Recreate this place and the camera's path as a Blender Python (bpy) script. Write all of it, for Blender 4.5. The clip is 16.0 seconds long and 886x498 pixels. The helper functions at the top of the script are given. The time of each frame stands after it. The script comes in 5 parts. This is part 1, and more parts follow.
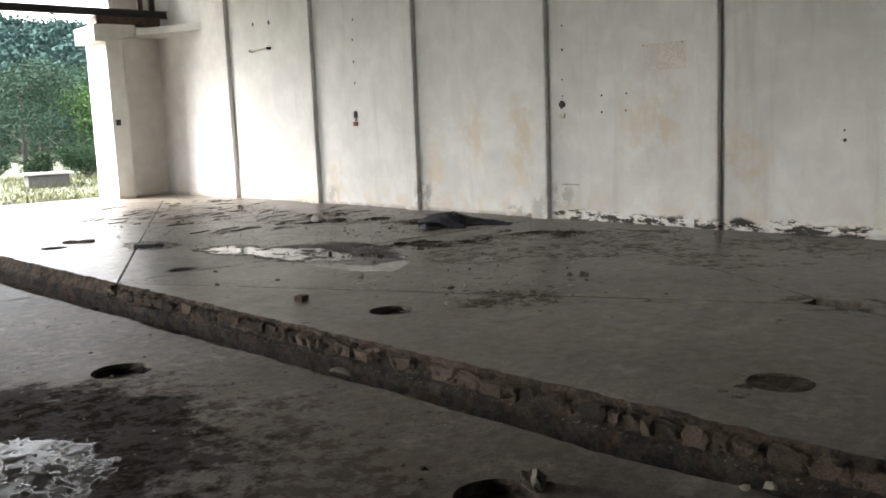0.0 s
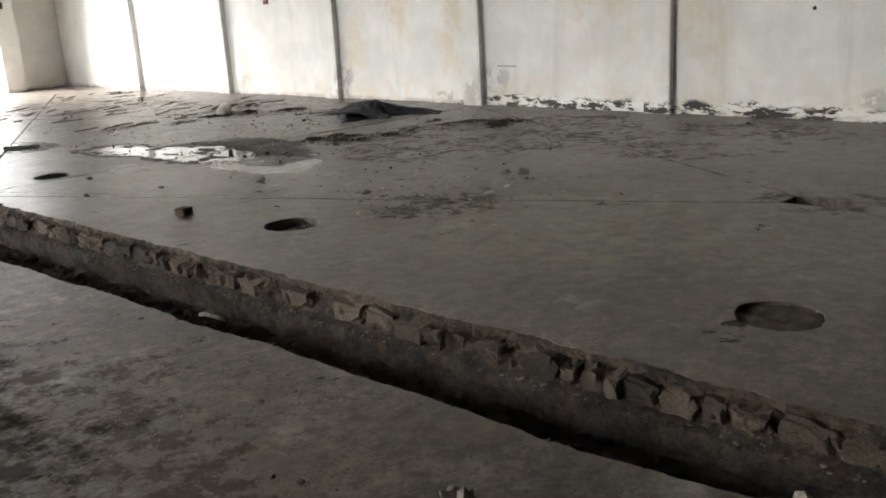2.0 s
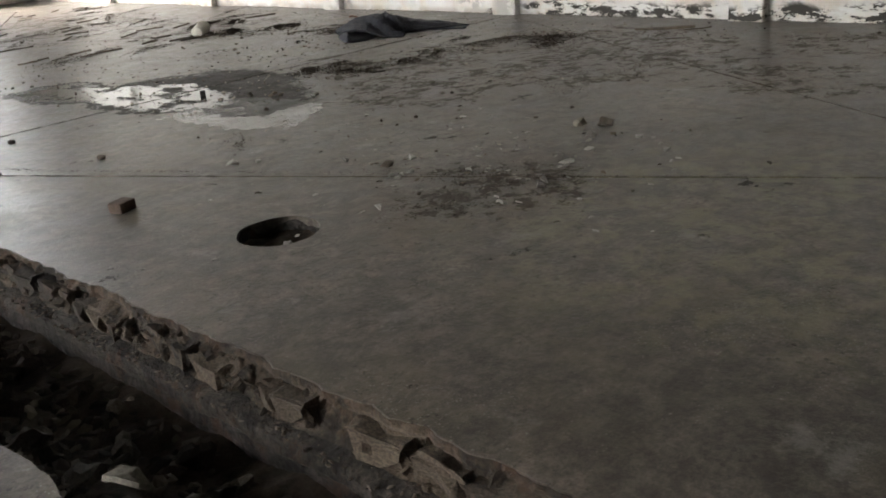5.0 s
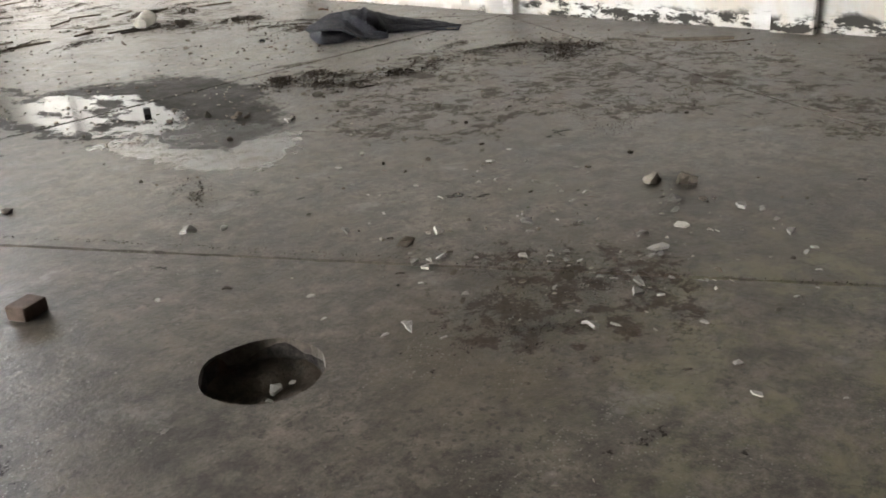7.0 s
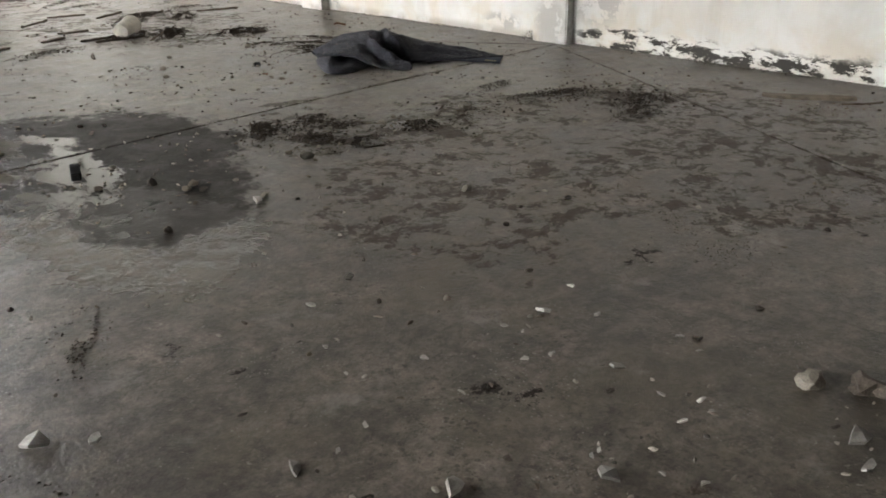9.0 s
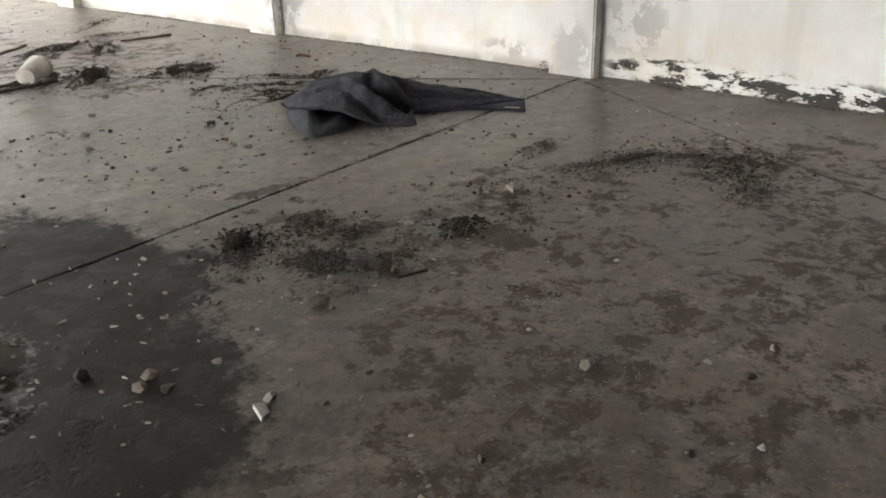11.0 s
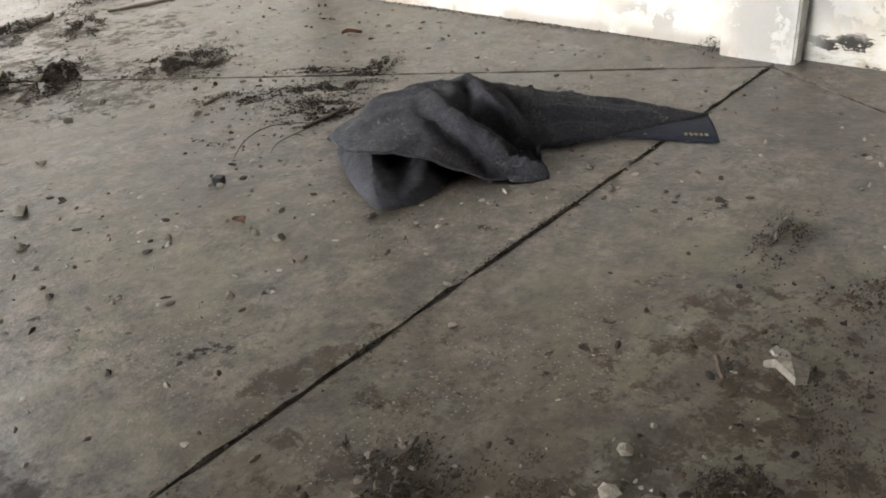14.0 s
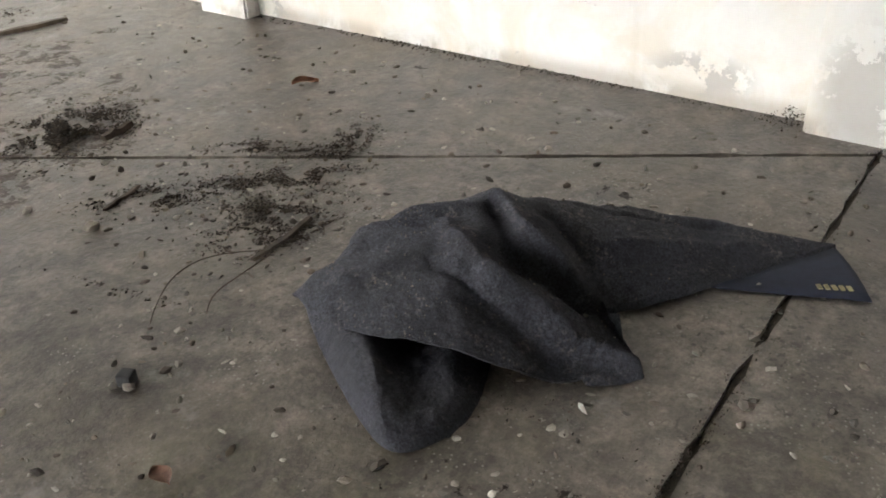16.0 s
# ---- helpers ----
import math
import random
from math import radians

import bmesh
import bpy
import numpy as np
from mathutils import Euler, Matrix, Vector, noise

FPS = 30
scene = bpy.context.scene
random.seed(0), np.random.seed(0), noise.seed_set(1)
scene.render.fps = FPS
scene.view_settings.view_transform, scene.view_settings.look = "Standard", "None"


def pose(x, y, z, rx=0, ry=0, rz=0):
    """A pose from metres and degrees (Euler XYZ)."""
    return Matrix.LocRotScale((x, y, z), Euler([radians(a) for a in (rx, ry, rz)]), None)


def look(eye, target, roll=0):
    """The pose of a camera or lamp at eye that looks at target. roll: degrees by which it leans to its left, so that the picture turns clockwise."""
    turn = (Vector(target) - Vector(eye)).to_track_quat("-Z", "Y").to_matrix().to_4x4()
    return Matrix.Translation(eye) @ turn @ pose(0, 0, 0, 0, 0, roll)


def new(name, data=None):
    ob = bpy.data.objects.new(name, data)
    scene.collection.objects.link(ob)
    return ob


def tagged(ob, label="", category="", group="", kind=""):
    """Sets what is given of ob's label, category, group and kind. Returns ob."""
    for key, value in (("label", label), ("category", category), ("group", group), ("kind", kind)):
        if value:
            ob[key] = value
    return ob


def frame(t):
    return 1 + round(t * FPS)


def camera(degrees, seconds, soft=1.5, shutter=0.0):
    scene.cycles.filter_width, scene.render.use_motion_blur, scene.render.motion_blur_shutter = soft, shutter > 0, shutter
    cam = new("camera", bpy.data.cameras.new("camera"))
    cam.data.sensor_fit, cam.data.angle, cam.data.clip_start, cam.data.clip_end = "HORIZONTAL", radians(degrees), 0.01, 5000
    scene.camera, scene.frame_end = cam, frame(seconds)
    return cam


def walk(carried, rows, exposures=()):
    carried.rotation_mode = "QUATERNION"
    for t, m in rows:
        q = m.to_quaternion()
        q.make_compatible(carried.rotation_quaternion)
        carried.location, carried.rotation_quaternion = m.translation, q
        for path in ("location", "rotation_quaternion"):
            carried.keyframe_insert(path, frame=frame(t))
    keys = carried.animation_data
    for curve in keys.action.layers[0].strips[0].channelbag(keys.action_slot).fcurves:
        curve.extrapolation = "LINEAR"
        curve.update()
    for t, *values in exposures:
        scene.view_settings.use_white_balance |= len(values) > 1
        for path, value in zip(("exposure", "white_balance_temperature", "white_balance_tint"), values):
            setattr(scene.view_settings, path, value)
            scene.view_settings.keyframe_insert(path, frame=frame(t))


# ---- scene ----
cam = camera(53.8, 16.0, soft=1.7)
PATH = [
    (0, (0.12, -0.806, 1.692), (1.444, 0.666, 1.414), -2.3),
    (0.5, (0.31, -0.654, 1.683), (1.677, 0.775, 1.386), -2.0),
    (1, (0.601, -0.36, 1.639), (2.043, 0.97, 1.249), -1.9),
    (1.5, (0.874, -0.106, 1.594), (2.322, 1.196, 1.138), -3.0),
    (2, (1.245, 0.13, 1.553), (2.625, 1.474, 1.018), -3.2),
    (2.5, (1.536, 0.367, 1.549), (2.944, 1.684, 1.017), -2.4),
    (3, (1.836, 0.708, 1.54), (3.249, 1.976, 0.912), -1.3),
    (3.5, (2.135, 0.984, 1.502), (3.447, 2.358, 0.876), -4.6),
    (4, (2.376, 1.262, 1.52), (3.584, 2.723, 0.882), -4.9),
    (4.5, (2.628, 1.65, 1.482), (3.905, 3.003, 0.749), -4.9),
    (4.7, (2.689, 1.779, 1.494), (3.983, 3.113, 0.755), -5.1),
    (6.8, (3.539, 3.242, 1.496), (4.889, 4.484, 0.697), -4.1),
    (7, (3.641, 3.35, 1.503), (5.012, 4.573, 0.713), -3.3),
    (7.5, (3.919, 3.678, 1.474), (5.359, 4.836, 0.71), -2.4),
    (8, (4.23, 3.981, 1.446), (5.655, 5.136, 0.649), -4.5),
    (8.5, (4.748, 4.267, 1.45), (6.088, 5.553, 0.708), -0.8),
    (8.7, (4.874, 4.377, 1.465), (6.205, 5.654, 0.692), -0.7),
    (10.8, (5.861, 6.042, 1.489), (7.278, 7.198, 0.679), -1.1),
    (11, (5.961, 6.185, 1.498), (7.391, 7.327, 0.692), -1.4),
    (11.5, (6.271, 6.532, 1.476), (7.643, 7.742, 0.668), -4.1),
    (12, (6.557, 6.834, 1.48), (7.876, 8.082, 0.641), -3.2),
    (12.5, (6.828, 7.205, 1.45), (8.171, 8.365, 0.528), -2.0),
    (13, (7.029, 7.477, 1.445), (8.344, 8.651, 0.501), -3.4),
    (13.5, (7.287, 7.714, 1.436), (8.534, 8.953, 0.482), -5.0),
    (14, (7.486, 7.903, 1.428), (8.783, 9.073, 0.453), -4.4),
    (14.5, (7.719, 8.248, 1.423), (9.039, 9.312, 0.362), -3.1),
    (15, (7.936, 8.51, 1.413), (9.254, 9.608, 0.385), -4.5),
    (15.5, (8.195, 8.784, 1.444), (9.502, 9.908, 0.43), -3.4),
    (16, (8.37, 9.01, 1.435), (9.747, 10.025, 0.399), -2.2),
]
EXPOSURES = [(0.0, 3.85), (3.0, 4.38), (4.0, 4.38), (4.7, 4.15), (7.0, 4.9), (7.5, 4.35), (8.6, 4.4), (11.0, 4.56), (11.5, 4.34), (12.5, 4.56), (14.0, 4.98), (15.0, 5.08), (16.0, 4.73)]
walk(cam, [(t, look(eye, target, roll)) for t, eye, target, roll in PATH], EXPOSURES)

# ---- world and sun: an overcast sky that comes in through the open end and an assumed open side of the hall ----
world = bpy.data.worlds.new("world")
scene.world = world
world.use_nodes = True
wn = world.node_tree
sky = wn.nodes.new("ShaderNodeTexSky")
sky.sky_type = "NISHITA"
sky.sun_disc = False
sky.sun_elevation, sky.sun_rotation = radians(48), radians(-40)
sky.air_density, sky.dust_density, sky.ozone_density = 1.0, 5.0, 0.6
grey = wn.nodes.new("ShaderNodeHueSaturation")
grey.inputs["Saturation"].default_value = 0.25
wn.links.new(sky.outputs[0], grey.inputs["Color"])
wn.links.new(grey.outputs[0], wn.nodes["Background"].inputs[0])
wn.nodes["Background"].inputs[1].default_value = 0.15
sun = new("sun", bpy.data.lights.new("sun", "SUN"))
sun.data.energy, sun.data.angle, sun.data.color = 0.5, radians(70), (1.0, 0.96, 0.9)
sun.matrix_world = look((-40, 48, 70), (0, 0, 0))


# ---- materials ----
class Mat:
    """A node material with short hands for procedural surfaces; all textures run in world metres."""

    def __init__(self, name, color, rough=0.8, metal=0.0, ior=1.5):
        self.m = bpy.data.materials.new(name)
        self.m.use_nodes = True
        self.t = self.m.node_tree
        self.b = self.t.nodes["Principled BSDF"]
        self.b.inputs["Roughness"].default_value = rough
        self.b.inputs["Metallic"].default_value = metal
        self.b.inputs["IOR"].default_value = ior
        self.pos = self.t.nodes.new("ShaderNodeNewGeometry").outputs["Position"]
        self.c = self.rgb(color)
        self.set("Base Color", self.c)

    def rgb(self, c):
        n = self.t.nodes.new("ShaderNodeRGB")
        n.outputs[0].default_value = (*c, 1)
        return n.outputs[0]

    def link(self, a, b):
        if isinstance(a, (int, float)):
            b.default_value = a
        else:
            self.t.links.new(a, b)

    def set(self, key, v):
        self.link(v, self.b.inputs[key])

    def local(self):
        self.pos = self.t.nodes.new("ShaderNodeTexCoord").outputs["Object"]
        return self

    def scaled(self, sx, sy, sz):
        n = self.t.nodes.new("ShaderNodeVectorMath")
        n.operation = "MULTIPLY"
        self.t.links.new(self.pos, n.inputs[0])
        n.inputs[1].default_value = (sx, sy, sz)
        return n.outputs[0]

    def noise(self, scale, detail=4, rough=0.55, vec=None, warp=0.0):
        n = self.t.nodes.new("ShaderNodeTexNoise")
        n.inputs["Scale"].default_value, n.inputs["Detail"].default_value = scale, detail
        n.inputs["Roughness"].default_value, n.inputs["Distortion"].default_value = rough, warp
        self.t.links.new(vec or self.pos, n.inputs["Vector"])
        return n.outputs["Fac"]

    def voronoi(self, scale, feature="F1"):
        n = self.t.nodes.new("ShaderNodeTexVoronoi")
        n.feature = feature
        n.inputs["Scale"].default_value = scale
        self.t.links.new(self.pos, n.inputs["Vector"])
        return n.outputs["Distance"]

    def step(self, v, lo, hi, a=0.0, b=1.0):
        n = self.t.nodes.new("ShaderNodeMapRange")
        n.interpolation_type = "SMOOTHSTEP"
        self.link(v, n.inputs["Value"])
        for k, x in (("From Min", lo), ("From Max", hi), ("To Min", a), ("To Max", b)):
            n.inputs[k].default_value = x
        return n.outputs["Result"]

    def op(self, kind, a, b=0.0, c=0.0):
        n = self.t.nodes.new("ShaderNodeMath")
        n.operation = kind
        for v, i in zip((a, b, c), n.inputs):
            self.link(v, i)
        return n.outputs[0]

    def mul(self, a, b):
        return self.op("MULTIPLY", a, b)

    def mix(self, fac, color, kind="MIX"):
        """Lays color over what is there."""
        n = self.t.nodes.new("ShaderNodeMix")
        n.data_type, n.blend_type = "RGBA", kind
        self.link(fac, n.inputs[0])
        self.t.links.new(self.c, n.inputs[6])
        self.t.links.new(self.rgb(color) if isinstance(color, tuple) else color, n.inputs[7])
        self.c = n.outputs[2]
        self.set("Base Color", self.c)
        return self

    def mottle(self, v, lo, hi, a, b):
        """Multiplies the colour by a..b where v runs from lo to hi."""
        g = self.t.nodes.new("ShaderNodeCombineColor")
        f = self.step(v, lo, hi, a, b)
        for i in range(3):
            self.t.links.new(f, g.inputs[i])
        return self.mix(1.0, g.outputs[0], "MULTIPLY")

    def random(self, a, b):
        r = self.t.nodes.new("ShaderNodeObjectInfo").outputs["Random"]
        return self.mottle(r, 0, 1, a, b)

    def island(self, a, b):
        r = self.t.nodes.new("ShaderNodeNewGeometry").outputs["Random Per Island"]
        return self.mottle(r, 0, 1, a, b)

    def axes(self):
        n = self.t.nodes.new("ShaderNodeSeparateXYZ")
        self.t.links.new(self.pos, n.inputs[0])
        return n.outputs

    def blob(self, cx, cy, rx, ry, axes=(0, 1), soft=0.75):
        """1 at a centre, 0 outside an ellipse on the plane of two axes."""
        o = self.axes()
        dx = self.op("DIVIDE", self.op("SUBTRACT", o[axes[0]], cx), rx)
        dy = self.op("DIVIDE", self.op("SUBTRACT", o[axes[1]], cy), ry)
        d = self.op("SQRT", self.op("ADD", self.mul(dx, dx), self.mul(dy, dy)))
        return self.step(d, 1 - soft, 1 + soft * 0.4, 1.0, 0.0)

    def most(self, *vs):
        out = vs[0]
        for v in vs[1:]:
            out = self.op("MAXIMUM", out, v)
        return out

    def bump(self, h, strength=0.4, dist=0.01):
        n = self.t.nodes.new("ShaderNodeBump")
        n.inputs["Strength"].default_value, n.inputs["Distance"].default_value = strength, dist
        self.link(h, n.inputs["Height"])
        old = self.b.inputs["Normal"].links
        if old:
            self.t.links.new(old[0].from_socket, n.inputs["Normal"])
        self.t.links.new(n.outputs[0], self.b.inputs["Normal"])
        return self


def floor_material():
    m = Mat("worn_concrete", (0.139, 0.118, 0.097), 0.55, 0.0, 1.5)
    big, mid, fine = m.noise(0.55, 5, 0.6), m.noise(3.2, 7, 0.7, warp=0.15), m.noise(42, 5, 0.65)
    m.mottle(big, 0.32, 0.68, 0.72, 1.22).mottle(mid, 0.34, 0.66, 0.6, 1.3).mottle(fine, 0.32, 0.68, 0.8, 1.18)
    m.mottle(m.noise(9, 8, 0.74), 0.38, 0.63, 0.62, 1.27).mottle(m.noise(105, 4, 0.7), 0.35, 0.65, 0.86, 1.12)
    m.mix(m.mul(m.step(m.noise(1.3, 8, 0.7), 0.48, 0.62), 0.35), (0.15, 0.125, 0.085))
    # long scuffs of tyres and brooms
    scuff = m.noise(1.6, 6, 0.65, m.scaled(1.4, 0.35, 1), 0.2)
    m.mottle(scuff, 0.5, 0.7, 1.0, 0.85)
    # moss film on the damp pans
    moss = m.mul(m.most(m.blob(6.4, 3.6, 1.5, 1.5, soft=0.5), m.mul(m.blob(9.5, 8.6, 0.8, 0.9), 0.8), m.mul(m.blob(8.6, 10.0, 0.9, 1.0), 0.6)), m.step(m.noise(4.2, 8, 0.72, warp=0.2), 0.45, 0.62))
    m.mix(m.mul(moss, 0.7), (0.215, 0.2, 0.12))
    # brown silt that water left behind, in tongues
    zones = m.most(m.blob(8.8, 8.1, 1.4, 1.2, soft=0.5), m.blob(9.7, 6.4, 1.6, 1.6, soft=0.5), m.blob(6.2, 5.0, 0.95, 0.75, soft=0.8), m.blob(8.1, 7.2, 1.2, 1.0, soft=0.6), m.blob(9.7, 13.4, 1.8, 2.0, soft=0.6), m.blob(9.2, 17.6, 2.4, 3.2, soft=0.6), m.blob(2.0, 3.6, 1.3, 2.6, soft=0.5), m.blob(10.8, 4.4, 0.9, 1.6, soft=0.5), m.blob(7.75, 2.5, 0.55, 0.6), m.blob(9.3, 8.3, 0.8, 0.6, soft=0.4), m.blob(8.6, 9.3, 0.6, 0.35, soft=0.5), m.blob(10.6, 7.5, 0.9, 0.8, soft=0.5), m.blob(9.3, 4.6, 0.8, 0.9, soft=0.6))
    lie = m.op("ADD", m.mul(m.noise(1.5, 10, 0.76), 0.62), m.mul(m.noise(5.5, 10, 0.76), 0.38))
    m.mix(m.mul(zones, m.step(m.noise(2.6, 8, 0.74), 0.4, 0.6, 0.05, 0.45)), (0.1, 0.068, 0.04))
    silt = m.step(m.op("ADD", lie, m.mul(m.op("SUBTRACT", zones, 1.0), 0.16)), 0.452, 0.482)
    lace = m.op("ADD", m.mul(m.noise(7.5, 10, 0.78, warp=0.3), 0.65), m.mul(m.noise(2.1, 6, 0.7, m.scaled(1.0, 1.0, 1.0)), 0.35))
    silt = m.mul(silt, m.step(lace, 0.49, 0.53))
    m.mix(m.mul(silt, m.step(m.noise(13, 6, 0.7), 0.35, 0.6, 0.5, 0.92)), (0.048, 0.034, 0.022))
    specks = m.mul(m.step(m.noise(23, 8, 0.75), 0.555, 0.585), m.step(m.op("ADD", m.noise(1.1, 6, 0.66), m.mul(zones, 0.12)), 0.45, 0.6))
    m.mix(m.mul(specks, 0.65), (0.035, 0.028, 0.021))
    flecks = m.mul(m.step(m.noise(31, 6, 0.7), 0.63, 0.66), m.step(m.noise(0.9, 5, 0.6), 0.44, 0.56))
    m.mix(m.mul(flecks, 0.6), (0.36, 0.34, 0.3))
    pale = m.step(m.noise(2.4, 9, 0.74), 0.57, 0.68)
    m.mix(m.mul(pale, 0.4), (0.34, 0.325, 0.295))
    # hairline tide marks that dried pools left, and pits in the trowelled skin
    tide = m.noise(1.1, 7, 0.68, warp=0.35)
    rim = m.mul(m.step(tide, 0.50, 0.508), m.step(tide, 0.508, 0.522, 1.0, 0.0))
    m.mix(m.mul(m.mul(rim, m.step(m.noise(3.1, 5, 0.6), 0.45, 0.6)), 0.6), (0.05, 0.04, 0.03))
    pits = m.mul(m.step(m.voronoi(24), 0.17, 0.24, 1.0, 0.0), m.step(m.noise(2.2, 6, 0.7), 0.52, 0.62))
    m.mix(m.mul(pits, 0.7), (0.04, 0.033, 0.026))
    grit = m.mul(m.step(m.voronoi(55), 0.15, 0.22, 1.0, 0.0), m.step(m.noise(1.7, 6, 0.7), 0.5, 0.6))
    m.mix(m.mul(grit, 0.5), (0.4, 0.38, 0.34))
    # standing water, wet silt beside it and the damp rim
    edge = m.op("ADD", m.mul(m.noise(1.7, 9, 0.72), 0.6), m.mul(m.noise(6.5, 9, 0.74), 0.4))
    pools = m.most(m.blob(6.75, 9.5, 0.62, 1.25), m.blob(6.4, 10.8, 0.5, 0.75), m.blob(5.9, 12.6, 0.42, 0.8), m.blob(1.3, 3.9, 0.6, 0.85))
    # third blob: wet patches plus extra darkening for the over-lit near slab
    soaked_dimmed = m.most(m.blob(7.25, 9.45, 0.85, 1.2, soft=0.7), m.blob(7.0, 8.6, 0.6, 0.9, soft=0.7), m.mul(m.blob(1.3, 4.3, 1.5, 1.8, soft=0.6), 0.8))
    jag = m.mul(m.op("SUBTRACT", edge, 0.5), 3.2)
    level = m.op("ADD", pools, jag)
    damp = m.most(m.step(level, 0.3, 0.38), m.mul(m.step(m.op("ADD", soaked_dimmed, jag), 0.25, 0.55), m.step(lace, 0.44, 0.52, 0.9, 1.0)))
    islands = m.step(m.noise(2.9, 9, 0.75, m.scaled(1.2, 0.7, 1)), 0.43, 0.49)
    water = m.mul(m.step(level, 0.5, 0.62), islands)
    film = m.step(m.op("ADD", m.blob(6.7, 8.1, 0.6, 1.0), m.mul(jag, 1.0)), 0.4, 0.46)
    m.mix(m.mul(film, 0.3), (0.03, 0.026, 0.023))
    m.mix(m.mul(damp, 0.93), (0.021, 0.017, 0.014))
    rough = m.op("ADD", m.step(mid, 0.3, 0.7, 0.28, 0.47), m.op("SUBTRACT", m.op("ADD", m.mul(damp, 0.2), m.mul(silt, 0.3)), m.mul(film, 0.24)))
    m.set("Specular IOR Level", m.op("SUBTRACT", 0.5, m.op("ADD", m.mul(m.mul(damp, m.op("SUBTRACT", 1.0, water)), 0.4), m.mul(silt, 0.1))))
    # roughness raised on the outer side of the trench to hold down floor brightness
    outer_dull = m.step(m.axes()[0], 3.3, 3.7, 1.0, 0.0)
    rough = m.op("ADD", rough, m.mul(outer_dull, 0.22))
    ripple = m.step(m.noise(5, 6, 0.7), 0.42, 0.66, 0.05, 0.2)
    keep = m.op("SUBTRACT", 1.0, water)
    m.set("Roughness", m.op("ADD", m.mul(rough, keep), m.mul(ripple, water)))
    m.bump(m.mul(keep, m.op("ADD", m.op("SUBTRACT", fine, 0.5), m.mul(m.op("SUBTRACT", mid, 0.5), 2.0))), 0.6, 0.005)
    m.bump(m.mul(keep, m.op("SUBTRACT", m.noise(140, 3), 0.5)), 0.3, 0.002)
    return m.m


def wall_material():
    m = Mat("peeling_white_paint", (0.75, 0.735, 0.7), 0.8)
    big, mid, fine = m.noise(0.6, 5, 0.6), m.noise(2.4, 7, 0.65, warp=0.5), m.noise(60, 3)
    m.mottle(big, 0.3, 0.7, 0.9, 1.03).mottle(mid, 0.35, 0.7, 0.94, 1.03)
    # rain streaks and grey dust
    streak = m.noise(1.3, 6, 0.65, m.scaled(1, 2.2, 0.22), 0.3)
    m.mix(m.mul(m.step(streak, 0.52, 0.72), 0.35), (0.5, 0.47, 0.41))
    o = m.axes()
    # ochre damp that climbs out of the floor and beside some pilasters
    climb = m.step(o[2], 0.0, 0.75, 1.0, 0.0)
    spots = m.most(m.mul(climb, 0.8), m.blob(5.65, 1.0, 0.5, 0.75, (1, 2)), m.blob(10.0, 1.3, 0.45, 1.3, (1, 2)), m.blob(11.3, 1.5, 0.55, 0.7, (1, 2)), m.blob(12.4, 0.9, 0.4, 0.9, (1, 2)), m.blob(15.9, 0.5, 0.4, 0.6, (1, 2)), m.blob(7.2, 1.6, 0.7, 1.1, (1, 2)))
    ochre = m.mul(spots, m.step(m.noise(2.1, 7, 0.68, warp=0.6), 0.4, 0.62))
    m.mix(m.mul(ochre, 0.5), (0.62, 0.48, 0.3))
    grime = m.mul(m.step(o[2], 0.02, 0.1, 1.0, 0.0), m.step(mid, 0.4, 0.55))
    m.mix(m.mul(grime, 0.5), (0.25, 0.2, 0.14))
    # flaked paint along the foot of the nearer bays, bare dark render under it
    flake = m.noise(5.0, 8, 0.72, m.scaled(1, 0.75, 2.2))
    band = m.mul(m.step(m.op("ADD", o[2], m.mul(m.op("SUBTRACT", mid, 0.5), 0.3)), 0.12, 0.2, 1.0, 0.0), m.step(o[1], 9.2, 9.4, 1.0, 0.0))
    bare = m.mul(band, m.step(m.op("ADD", flake, m.mul(m.most(m.blob(7.6, 0.1, 1.2, 0.5, (1, 2)), m.blob(4.6, 0.1, 0.6, 0.5, (1, 2))), 0.06)), 0.53, 0.55))
    white = m.mul(band, m.step(flake, 0.53, 0.4))
    m.mix(m.mul(white, 0.6), (0.8, 0.8, 0.78))
    m.mix(bare, (0.045, 0.04, 0.034))
    chips = m.mul(m.step(m.noise(3.1, 8, 0.75, warp=0.7), 0.66, 0.68), m.step(o[2], 0.1, 1.0, 1.0, 0.0))
    scab = m.mul(m.most(m.blob(9.52, 0.2, 0.2, 0.26, (1, 2), 0.5), m.blob(9.1, 0.42, 0.35, 0.25, (1, 2), 0.5), m.blob(12.72, 0.3, 0.25, 0.4, (1, 2), 0.5), m.blob(16.0, 0.2, 0.25, 0.25, (1, 2), 0.5), m.blob(10.2, 0.12, 0.25, 0.1, (1, 2), 0.5), m.blob(3.4, 0.25, 0.3, 0.15, (1, 2), 0.5)), m.step(m.noise(4.2, 8, 0.7), 0.47, 0.5))
    chips = m.most(chips, scab)
    m.mix(m.mul(chips, 0.75), (0.42, 0.4, 0.37))
    m.bump(m.op("SUBTRACT", m.mul(fine, 0.25), m.mul(m.most(bare, chips), 1.2)), 0.5, 0.004)
    m.bump(m.noise(5, 4), 0.2, 0.012)
    return m.m


def simple(name, color, rough, lo=0.8, hi=1.15, scale=6.0, bump=0.3, dist=0.006, rnd=None, local=False, metal=0.0):
    m = Mat(name, color, rough, metal)
    if local:
        m.local()
    n1, n2 = m.noise(scale, 6, 0.65), m.noise(scale * 9, 4, 0.6)
    m.mottle(n1, 0.3, 0.7, lo, hi).mottle(n2, 0.3, 0.7, 0.85, 1.1)
    if rnd:
        m.random(*rnd)
    m.bump(m.op("ADD", n1, m.mul(n2, 0.5)), bump, dist)
    return m.m


